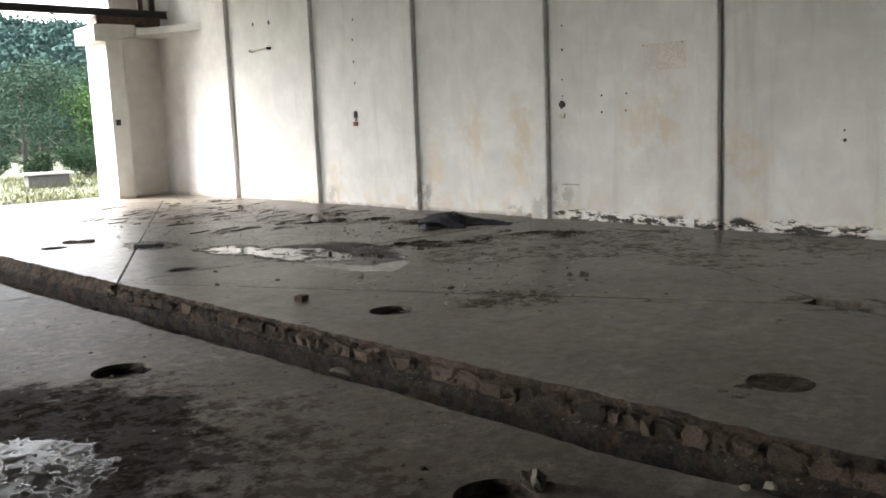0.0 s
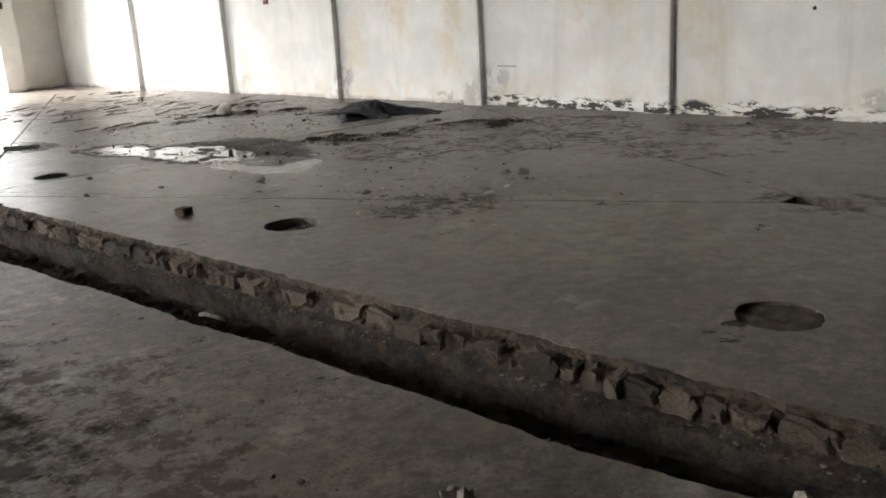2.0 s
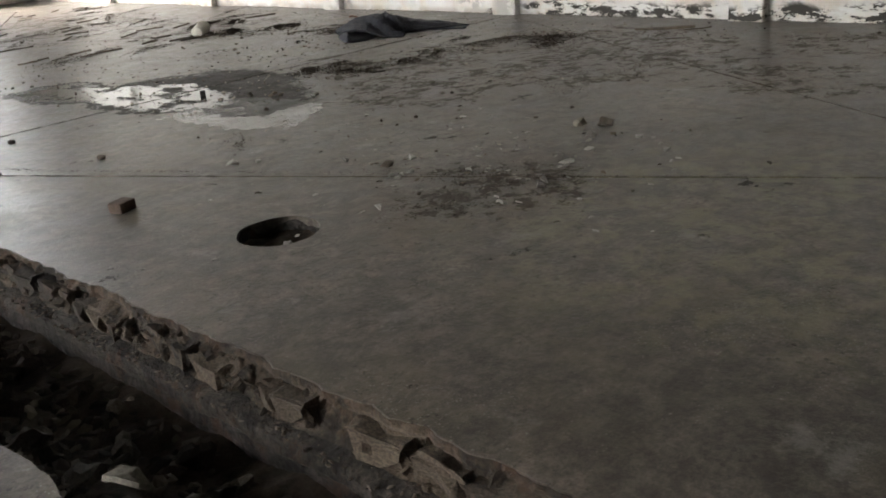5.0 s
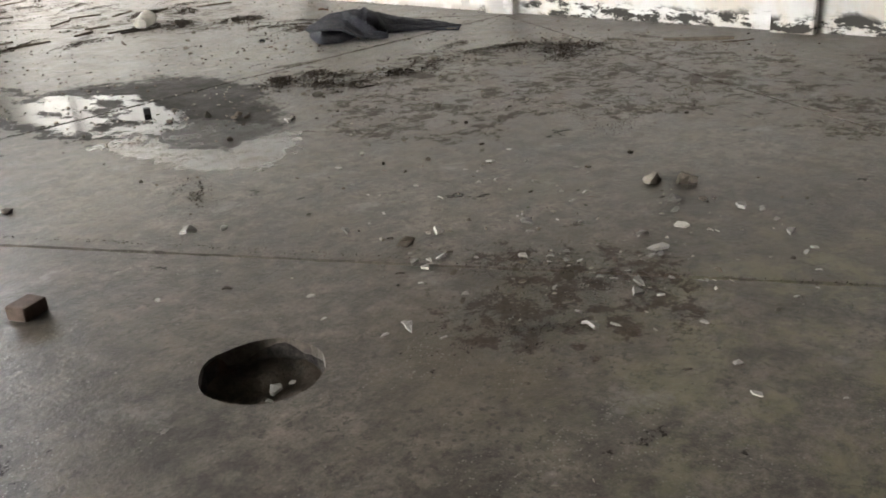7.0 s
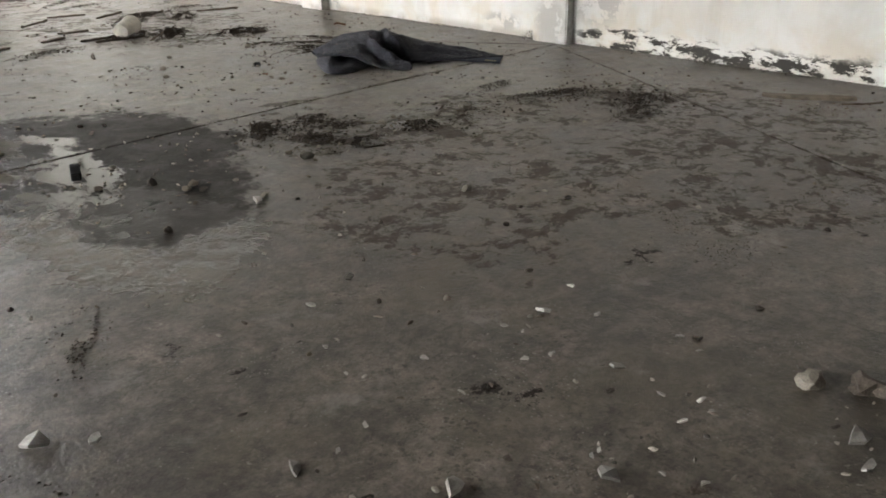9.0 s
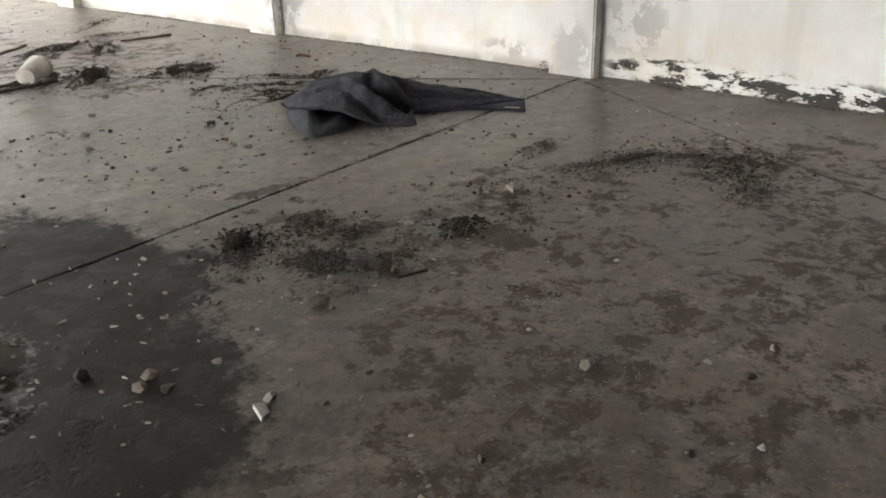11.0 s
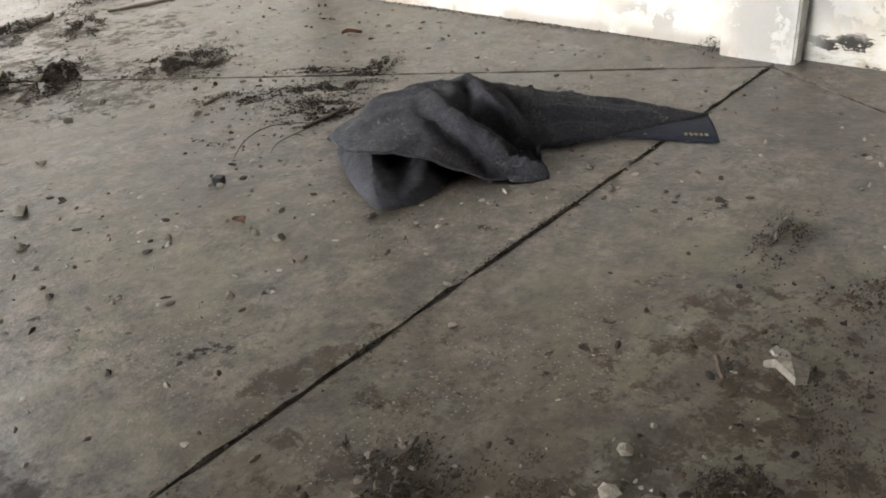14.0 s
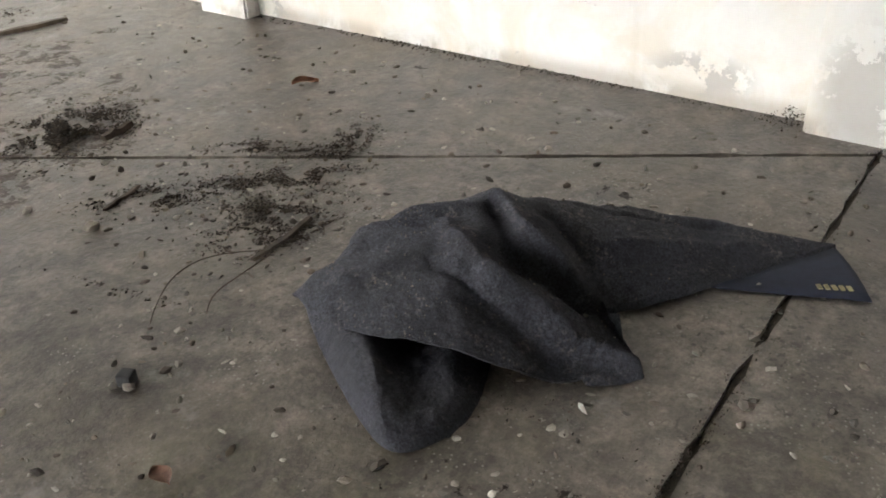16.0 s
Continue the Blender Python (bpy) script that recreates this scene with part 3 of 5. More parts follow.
def hall_walls():
    east = tagged(new("wall_east"), "long white-painted wall, stained and peeling", "wall", kind="structure")
    part("panel", box(WALL_X, SOUTH, -0.6, WALL_X + 0.3, 25.3, EAVES + 0.3), WALL, east)
    for y in PILASTERS:
        bm = box(PILASTER_X, y, -0.6, WALL_X - 0.001, y + 0.39, EAVES)
        bmesh.ops.bevel(bm, geom=[e for e in bm.edges if abs(e.verts[0].co.z - e.verts[1].co.z) > 1], offset=0.012, segments=2, affect="EDGES")
        part("pilaster", bm, WALL, east)
    north = tagged(new("wall_north"), "white rendered end wall beside the open gateway", "wall", kind="structure")
    part("panel", box(10.45, NORTH, -0.6, WALL_X - 0.002, NORTH + 0.35, EAVES), WALL, north)
    part("jamb", box(9.97, 23.83, -0.6, 10.45, 25.3, 4.42, 0.01), WALL, north)
    # pier and gable are out of view, sized to limit the gateway's light
    part("end_pier", box(WEST - 0.3, 23.83, -0.6, GATE_X, 25.3, EAVES), DARK_RENDER, north)
    part("gable", box(GATE_X, NORTH, 6.3, 10.45, NORTH + 0.35, EAVES + 0.3), RENDER, north)
    # slanting canopy slab over the niche
    part("canopy", prism([(9.7, 23.8), (10.86, 23.8), (WALL_X - 0.003, 21.8), (WALL_X - 0.003, NORTH - 0.003), (9.7, NORTH - 0.003)], 4.6, 4.78), WALL, north)
    bm = bmesh.new()
    v = [bm.verts.new(p) for p in ((9.66, 23.79, 4.4), (10.0, 23.79, 4.4), (10.84, 23.79, 4.58), (10.86, 23.79, 4.95), (9.66, 23.79, 4.85))]
    w = [bm.verts.new((p.co.x, 25.25, p.co.z)) for p in v]
    bm.faces.new(v), bm.faces.new(w[::-1])
    for i in range(5):
        bm.faces.new((v[i], w[i], w[(i + 1) % 5], v[(i + 1) % 5]))
    bmesh.ops.recalc_face_normals(bm, faces=bm.faces[:])
    part("lintel_haunch", bm, WALL, north)
    # unseen wall, added to close off the south end
    south = tagged(new("wall_south"), "unseen dark rendered wall closing the south end", "wall", kind="structure")
    part("panel", box(WEST - 0.3, SOUTH - 0.3, -0.6, WALL_X + 0.3, SOUTH, EAVES + 0.3), DARK_RENDER, south)
    # unseen wall; its open bays are placed to send light onto the east wall
    west = tagged(new("wall_west"), "unseen side wall, its open bays added to let light in", "wall", kind="structure")
    part("panel", box(WEST - 0.3, SOUTH, -0.6, WEST, 9.5, EAVES + 0.3), DARK_RENDER, west)
    part("lintel", box(WEST - 0.3, 9.5, 6.7, WEST, 23.83, EAVES + 0.3), DARK_RENDER, west)
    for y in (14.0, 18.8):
        part("post", box(WEST - 0.3, y, -0.6, WEST, y + 0.4, 6.699), DARK_RENDER, west)
    # unseen roof, added to shut out light from above
    roof = box(WEST - 0.3, SOUTH - 0.3, EAVES, WALL_X + 0.3, 25.3, EAVES + 0.25)
    for y in PILASTERS:
        box(WEST, y, EAVES - 0.5, WALL_X - 0.01, y + 0.39, EAVES + 0.01, bm=roof)
    tagged(part("ceiling", roof, DARK_RENDER), "unseen dark roof slab on beams, added over the hall", "ceiling", kind="structure")


def gate_steel():
    """Steel beam across the gateway, with the rusty box section that it rests on."""
    ob = empty("steel_beam", pose(0, 23.9, 5.2), "dark rusty steel beam across the gateway", "beam")
    bm = box(WEST, -0.1, -0.09, WALL_X - 0.01, 0.1, -0.07)
    box(WEST, -0.1, 0.09, WALL_X - 0.01, 0.1, 0.11, bm=bm)
    box(WEST, -0.012, -0.07, WALL_X - 0.01, 0.012, 0.09, bm=bm)
    part("i_beam", bm, STEEL, ob)
    part("bearing_box", box(9.75, -0.12, -0.32, 11.6, 0.35, -0.1, 0.01), RUST, ob)
    for x in (11.0, 11.35):
        part("post", box(x, -0.06, 0.11, x + 0.14, 0.06, 1.15, 0.006), RUST, ob)
    return ob


hall_floor()
trench()
hall_walls()
gate_steel()
for hx, hy, hr in HOLES + NEAR_HOLES:
    drain_hole(hx, hy, hr, 0.055 if hy < 1.8 else 0.115)
drain_hole(DRAINS[0][0], DRAINS[0][1], 0.3, 0.42)


# ---- outside: one ground sheet with the hill, woods and meadow ----
def land(x, y):
    """Height of the ground: a pit under the hall, a level meadow, then a wooded hill."""
    if WEST - 0.2 < x < WALL_X + 0.2 and SOUTH - 0.2 < y < 25.2:
        return -0.75
    d = max(0.0, y - 62.0)
    hill = 47.0 * (1 - math.exp(-((d / 210.0) ** 1.6))) if d else 0.0
    wave = 1 + 0.16 * math.sin(x * 0.021 + 1.0) + 0.05 * math.sin(x * 0.063)
    return -0.08 + hill * wave + 0.05 * fbm(x * 0.3, y * 0.3)


def ground():
    xs = sorted(set([-900, -500, -300, -150, -80, -40, -20, WEST - 0.3, WEST - 0.1, WALL_X + 0.1, WALL_X + 0.3, 30, 900] + list(range(-8, 12, 4)) + list(range(13, 400, 9)) + [500, 700]))
    ys = sorted(set([-900, -300, -100, -40, SOUTH - 0.3, SOUTH - 0.1, 25.1, 25.28, 26, 28, 30, 33, 36, 40, 45, 50, 56] + list(range(-10, 25, 5)) + list(range(62, 520, 9)) + [600, 900]))
    verts = [(x, y, land(x, y)) for y in ys for x in xs]
    n = len(xs)
    faces = [(j * n + i, j * n + i + 1, (j + 1) * n + i + 1, (j + 1) * n + i) for j in range(len(ys) - 1) for i in range(n - 1)]
    tagged(pydata("ground", verts, faces, GROUND, smooth=True), "meadow soil rising to a wooded hill", "ground", kind="structure")


ground()


def leafy(cloud, centre, radius, count, size, squash=1.0, rng=random):
    """Scatters small bent leaf clumps through an uneven ball; cloud holds verts and faces."""
    verts, faces = cloud
    for _ in range(count):
        d = Vector((rng.gauss(0, 1), rng.gauss(0, 1), rng.gauss(0, 1))).normalized()
        r = radius * (0.45 + 0.6 * rng.random()) * (1 + 0.35 * fbm(d.x * 2 + centre.x, d.y * 2 + centre.y, d.z * 2, 2))
        p = centre + Vector((d.x * r, d.y * r, d.z * r * squash))
        a = Vector((rng.uniform(-1, 1), rng.uniform(-1, 1), rng.uniform(-0.6, 0.8))).normalized() * size * rng.uniform(0.6, 1.4)
        b = a.cross(Vector((rng.uniform(-1, 1), rng.uniform(-1, 1), rng.uniform(-1, 1)))).normalized() * size * rng.uniform(0.3, 0.6)
        k = len(verts)
        verts += [p - a, p + b, p + a, p - b]
        faces.append((k, k + 1, k + 2, k + 3))


def limb(bm, a, b, ra, rb, seg=7):
    d = b - a
    m = Matrix.Translation((a + b) / 2) @ d.to_track_quat("Z", "Y").to_matrix().to_4x4()
    cyl(ra, rb, d.length, seg, m, bm)


def tree(x, y, height, spread, leaves, label, seed, low=0.3, count=8000, size=0.085):
    rng = random.Random(seed)
    z = land(x, y)
    ob = empty("tree", pose(x, y, z), label, "tree", "trees by the gateway")
    bm = bmesh.new()
    top = Vector((rng.uniform(-0.3, 0.3), rng.uniform(-0.3, 0.3), height * 0.9))
    knee = top * 0.5 + Vector((rng.uniform(-0.2, 0.2), rng.uniform(-0.2, 0.2), 0))
    limb(bm, Vector((0, 0, -0.2)), knee, height * 0.03, height * 0.02)
    limb(bm, knee, top, height * 0.02, height * 0.006)
    ends = [top]
    for k in range(9):
        f = low + (1 - low) * k / 9
        a = rng.uniform(0, math.tau)
        base = Vector((0, 0, 0)).lerp(knee, f * 2) if f < 0.5 else knee.lerp(top, f * 2 - 1)
        tip = base + Vector((math.cos(a), math.sin(a), rng.uniform(0.1, 0.5))) * spread * (1.1 - 0.6 * f)
        limb(bm, base, tip, height * 0.01, height * 0.003, 5)
        ends.append(tip)
    part("trunk", bm, TRUNK, ob)
    cloud = ([], [])
    for e in ends:
        leafy(cloud, e, spread * rng.uniform(0.4, 0.7), count // len(ends), size, 0.75, rng)
    pydata("crown", *cloud, leaves, ob)


def shrub(x, y, r, leaves, label, seed, count=4000, size=0.06):
    rng = random.Random(seed)
    ob = empty("bush", pose(x, y, land(x, y)), label, "bush", "bushes on the meadow")
    bm = bmesh.new()
    for _ in range(6):
        a = rng.uniform(0, math.tau)
        limb(bm, Vector((0, 0, -0.05)), Vector((math.cos(a) * r * 0.6, math.sin(a) * r * 0.6, r * rng.uniform(0.5, 1.1))), r * 0.03, r * 0.01, 5)
    part("stem", bm, TRUNK, ob)
    cloud = ([], [])
    for _ in range(6):
        c = Vector((rng.uniform(-0.6, 0.6) * r, rng.uniform(-0.4, 0.4) * r, r * rng.uniform(0.35, 0.95)))
        leafy(cloud, c, r * rng.uniform(0.35, 0.55), count // 6, size, 0.8, rng)
    pydata("crown", *cloud, leaves, ob)


def woods():
    """The closed wood on the hill."""
    rng = random.Random(5)
    cloud = ([], [])
    n = 0
    while n < 1500:
        y = rng.uniform(75, 400)
        s = rng.uniform(0.2, 0.5)
        x = 0.12 + s * (y + 0.8)
        z = land(x, y)
        r = rng.uniform(1.8, 3.4) * (1 + y / 900)
        h = rng.uniform(2.0, 4.5)
        leafy(cloud, Vector((x, y, z + h)), r, 90, r * 0.15, 1.15, rng)
        n += 1
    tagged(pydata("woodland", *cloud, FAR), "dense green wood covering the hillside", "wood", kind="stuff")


def meadow():
    rng = random.Random(8)
    verts, faces = [], []
    for _ in range(5200):
        y = 25.6 + 20 * rng.random() ** 1.6
        x = rng.uniform(0.28, 0.47) * (y + 0.8) + rng.uniform(-0.5, 0.5)
        z, h = land(x, y), rng.uniform(0.05, 0.16) * (1 + (y > 33) * 0.8)
        a = rng.uniform(0, math.pi)
        dx, dy = math.cos(a) * 0.02, math.sin(a) * 0.02
        lean = (rng.uniform(-0.1, 0.1), rng.uniform(-0.1, 0.1))
        k = len(verts)
        verts += [(x - dx, y - dy, z - 0.02), (x + dx, y + dy, z - 0.02), (x + lean[0], y + lean[1], z + h)]
        faces.append((k, k + 1, k + 2))
    tagged(pydata("meadow_grass", verts, faces, DRY), "tufts of yellowed meadow grass", "grass", kind="stuff")


def trough():
    ob = empty("concrete_trough", pose(11.7, 35.2, land(11.6, 35.6) + 0.02, 0, 0, -8), "weathered concrete trough with a pale flat lid", "trough")
    part("basin", box(-0.75, -0.5, 0, 0.75, 0.5, 0.48, 0.02), DARK_RENDER, ob)
    part("lid", box(-0.9, -0.6, 0.481, 0.9, 0.6, 0.56, 0.015), RENDER, ob, "pale flat lid")


# ---- outside the gateway ----
woods()
meadow()
trough()
tree(17.0, 52.0, 5.8, 2.6, PINE, "dark feathery pine on the meadow edge", 1, 0.06)
tree(19.5, 60.0, 7.0, 3.2, PINE, "tall dark pine before the hill", 2, 0.06)
tree(20.0, 50.0, 4.6, 2.3, LIME, "light green broadleaf tree in full leaf", 3, 0.06)
tree(23.5, 55.0, 6.0, 2.8, LIME, "fresh green young tree", 4, 0.06)
tree(14.2, 46.0, 5.2, 2.3, PINE, "slender grey-green pine on the meadow", 6, 0.06)
tree(24.0, 66.0, 7.0, 3.4, PINE, "broad dark pine at the foot of the hill", 7, 0.06)
shrub(15.8, 42.0, 1.5, BUSH, "dark dense bush behind the trough", 11)
shrub(18.0, 44.0, 1.7, BUSH, "dark rounded bush on the meadow", 12)
shrub(13.6, 41.0, 1.1, BUSH, "low dark bush behind the trough", 13)
shrub(16.2, 37.5, 0.9, BUSH, "ragged dark green bush", 14)
shrub(12.2, 44.5, 1.3, PINE, "grey-green scrub below the hill", 15)


# ---- loose rubble ----
def rock_mesh(name, seed, flat=0.6, sub=1, rough=0.35):
    bm = bmesh.new()
    bmesh.ops.create_icosphere(bm, subdivisions=sub, radius=0.5)
    for v in bm.verts:
        k = 1 + rough * fbm(v.co.x * 2.3 + seed * 7, v.co.y * 2.3, v.co.z * 2.3 + seed, 3)
        v.co = Vector((v.co.x * k, v.co.y * k * 0.8, max(-0.3, v.co.z * k) * flat))
    low = min(v.co.z for v in bm.verts)
    for v in bm.verts:
        v.co.z -= low
    me = bpy.data.meshes.new(name)
    bm.to_mesh(me)
    bm.free()
    return me


def shard_mesh(name, seed, bend):
    """A thin broken piece, curved like a tile or a bowl."""
    rng = random.Random(seed)
    bm = bmesh.new()
    n = 6
    ring = []
    for i in range(n):
        a = i * math.tau / n + rng.uniform(-0.35, 0.35)
        r = 0.5 * rng.uniform(0.55, 1.0)
        ring.append((r * math.cos(a), r * 0.62 * math.sin(a)))
    hi = [bm.verts.new((x, y, 0.09 + bend * (0.25 - x * x))) for x, y in ring] + [bm.verts.new((0, 0, 0.09 + bend * 0.25))]
    lo = [bm.verts.new((v.co.x, v.co.y, v.co.z - 0.13)) for v in hi]
    for i in range(n):
        j = (i + 1) % n
        bm.faces.new((hi[i], hi[j], hi[n])), bm.faces.new((lo[j], lo[i], lo[n])), bm.faces.new((lo[i], lo[j], hi[j], hi[i]))
    low = min(v.co.z for v in bm.verts)
    for v in bm.verts:
        v.co.z -= low
    me = bpy.data.meshes.new(name)
    bm.to_mesh(me)
    bm.free()
    return me


ROCKS = [rock_mesh("stone_chip", k, 0.5 + 0.12 * (k % 3), 1, 0.6) for k in range(6)]
BOULDERS = [rock_mesh("rubble_stone", 20 + k, 0.6, 2, 0.75) for k in range(5)]
SHARDS = [shard_mesh("shard", k, 0.25 + 0.35 * (k % 3)) for k in range(6)]


def lay(mesh, name, material, x, y, size, turn, label, category, group, z=0.0, tip=(0, 0), spread=1.0):
    ob = new(name, mesh)
    if not mesh.materials:
        mesh.materials.append(None)
    ob.material_slots[0].link = "OBJECT"
    ob.material_slots[0].material = material
    ob.matrix_world = pose(x, y, z - 0.002, tip[0], tip[1], turn) @ Matrix.Diagonal((size, size * spread, size, 1))
    return tagged(ob, label, category, group)


def shard(x, y, size, turn=None, dark=False):
    rng = random.Random(int(x * 1000) * 7 + int(y * 1000))
    t = rng.uniform(0, 360) if turn is None else turn
    mat = DARKSTONE if dark else CERAMIC
    lay(SHARDS[rng.randrange(6)], "broken_shard", mat, x, y, size * 0.85, t, "dirty broken shard on the concrete" if dark else "curved white shard of broken crockery", "shard", "broken shards", tip=(rng.uniform(-26, 26), rng.uniform(-20, 20)))


def chip(x, y, size, pale=True, turn=None):
    rng = random.Random(int(x * 1000) * 3 + int(y * 1000))
    lay(ROCKS[rng.randrange(6)], "stone_chip", STONE if pale else DARKSTONE, x, y, size * 0.68, rng.uniform(0, 360) if turn is None else turn, "pale chip of broken plaster" if pale else "dark crumb of dirty rubble", "stone", "chips on the floor")


# the spill of crockery round the first drain and across the joint
for x, y, s in [(7.34, 6.25, 0.1), (7.58, 6.3, 0.07), (7.45, 6.09, 0.07), (7.19, 5.84, 0.08), (7.11, 6.04, 0.06), (7.16, 6.29, 0.045), (7.19, 5.54, 0.05), (7.31, 5.13, 0.12), (7.2, 5.06, 0.08), (7.41, 4.83, 0.13), (7.43, 4.74, 0.08), (7.23, 4.53, 0.1), (7.04, 4.95, 0.11), (7.06, 4.82, 0.04), (6.86, 5.04, 0.1), (6.76, 4.91, 0.13), (6.71, 4.88, 0.06), (6.69, 5.55, 0.1), (6.38, 5.82, 0.13), (6.15, 6.19, 0.09), (7.06, 7.0, 0.08), (6.8, 6.92, 0.07), (5.73, 6.82, 0.12), (5.85, 6.71, 0.09), (6.42, 6.2, 0.045), (7.05, 4.4, 0.06), (6.9, 4.3, 0.05)]:
    shard(x, y, s)
for x, y, s in [(6.07, 5.68, 0.09), (6.05, 5.6, 0.1), (6.16, 5.6, 0.1), (6.12, 5.64, 0.06), (6.37, 5.34, 0.07), (6.44, 5.17, 0.05), (6.47, 5.12, 0.05), (6.38, 4.97, 0.05), (6.4, 4.92, 0.05), (6.42, 4.82, 0.09), (6.53, 4.74, 0.05), (6.33, 4.78, 0.12), (6.37, 4.7, 0.06), (6.0, 4.78, 0.1), (6.07, 4.72, 0.06), (5.63, 5.31, 0.09), (5.65, 5.34, 0.06), (5.54, 5.34, 0.06), (5.65, 5.16, 0.05), (5.6, 5.81, 0.055), (5.93, 4.15, 0.06), (4.72, 5.48, 0.045), (5.5, 5.62, 0.04), (5.9, 5.05, 0.04), (6.2, 5.06, 0.05), (6.26, 5.5, 0.04)]:
    shard(x, y, s)
for x, y, s in [(7.88, 5.68, 0.06), (8.81, 5.79, 0.06), (7.83, 4.92, 0.035), (6.2, 5.85, 0.12), (6.35, 5.85, 0.05), (7.4, 5.02, 0.07), (6.55, 5.0, 0.05), (9.61, 7.64, 0.05), (9.86, 8.54, 0.045), (7.45, 8.35, 0.06), (7.41, 8.04, 0.07), (6.83, 7.97, 0.08), (6.99, 9.2, 0.06), (7.12, 9.03, 0.07), (7.26, 8.45, 0.09)]:
    chip(x, y, s, y > 5.8 and s < 0.08)
lay(BOULDERS[0], "rubble_stone", STONE, 7.5, 5.34, 0.1, 30, "pale broken lump of mortar lying alone", "stone", "chips on the floor")
lay(BOULDERS[1], "rubble_stone", DARKSTONE, 7.58, 5.19, 0.12, 80, "dark earthy clod beside the pale lump", "stone", "chips on the floor")
for x, y, s in [(8.25, 8.44, 0.06), (7.96, 8.38, 0.14), (7.93, 8.52, 0.06), (8.33, 8.33, 0.08), (8.88, 8.64, 0.07), (8.74, 8.6, 0.09), (9.0, 8.11, 0.05), (8.9, 7.95, 0.05), (8.14, 7.34, 0.08), (8.2, 8.0, 0.04), (7.9, 7.0, 0.04), (8.6, 6.9, 0.05), (8.78, 9.99, 0.06), (9.29, 10.7, 0.06), (9.59, 10.69, 0.035), (9.05, 9.3, 0.05), (8.9, 10.5, 0.06), (9.1, 10.25, 0.06), (9.12, 10.15, 0.07), (9.0, 11.6, 0.08), (8.7, 11.2, 0.1), (9.35, 12.0, 0.08), (8.55, 10.9, 0.07)]:
    chip(x, y, s)
for x, y, s in [(11.44, 10.25, 0.05), (11.1, 10.5, 0.06), (11.38, 11.73, 0.05), (11.31, 11.23, 0.06), (9.87, 11.45, 0.05), (9.75, 11.5, 0.09), (9.7, 11.8, 0.06), (10.1, 11.9, 0.07), (10.2, 11.7, 0.06), (9.6, 12.1, 0.07), (10.0, 11.3, 0.05), (11.55, 8.6, 0.06), (11.3, 7.4, 0.07), (10.9, 6.2, 0.06)]:
    chip(x, y, s)
shard(7.34, 8.0, 0.13, 60)
chip(7.2, 8.41, 0.09, False)
chip(7.25, 8.34, 0.08, False)
chip(7.12, 8.62, 0.1, False)
chip(6.9, 8.75, 0.08, False)
lay(SHARDS[2], "broken_shard", STONE, 9.35, 8.44, 0.16, 65, "flat grey shard of a broken tile", "shard", "broken shards", tip=(6, 4))
shard(9.44, 8.5, 0.09)

# small litter thrown wide over the slabs
def scatter(name, label, material, count, seed, place, sizes, level=None):
    """Many small broken bits, each with its own shape, as one spill."""
    rng = random.Random(seed)
    verts, faces = [], []
    for _ in range(count):
        x, y = place(rng)
        if not level and fbm(x * 0.8, y * 0.8, 3) < -0.2:
            continue
        src = ROCKS[rng.randrange(6)]
        m = pose(x, y, level(x, y) if level else -0.002, rng.uniform(-30, 30) if level else 0, 0, rng.uniform(0, 360)) @ Matrix.Diagonal((*[rng.uniform(*sizes) * k for k in (1, rng.uniform(0.5, 1), rng.uniform(0.4, 1))], 1))
        k = len(verts)
        verts += [m @ v.co for v in src.vertices]
        faces += [tuple(k + i for i in p.vertices) for p in src.polygons]
    return tagged(pydata(name, verts, faces, material), label, "rubble bits", kind="stuff")


scatter("pale_chips", "small pale chips of plaster over the floor", GRIT, 1000, 21, lambda r: (r.uniform(6.2, 11.6), r.triangular(5.5, 19.0, 10.5)), (0.016, 0.04))
scatter("dark_chips", "small dark crumbs of dirt over the floor", DUST, 800, 22, lambda r: (r.uniform(6.0, 11.6), r.triangular(4.5, 20.0, 10.5)), (0.016, 0.045))
scatter("dark_chips", "small dark crumbs of dirt over the floor", DUST, 160, 23, lambda r: (r.uniform(0.6, 3.4), r.uniform(1.5, 9.0)), (0.012, 0.04))
scatter("dark_chips", "small dark crumbs of dirt over the floor", DUST, 150, 24, lambda r: (r.gauss(9.6, 0.7), r.gauss(10.9, 0.9)), (0.01, 0.026))
scatter("pale_chips", "small pale chips of plaster over the floor", GRIT, 420, 25, lambda r: (r.gauss(9.8, 0.9), r.gauss(11.2, 1.0)), (0.01, 0.028))
scatter("pale_chips", "small pale chips of plaster over the floor", GRIT, 120, 26, lambda r: (r.gauss(6.7, 0.6), r.gauss(5.3, 0.6)), (0.012, 0.03))
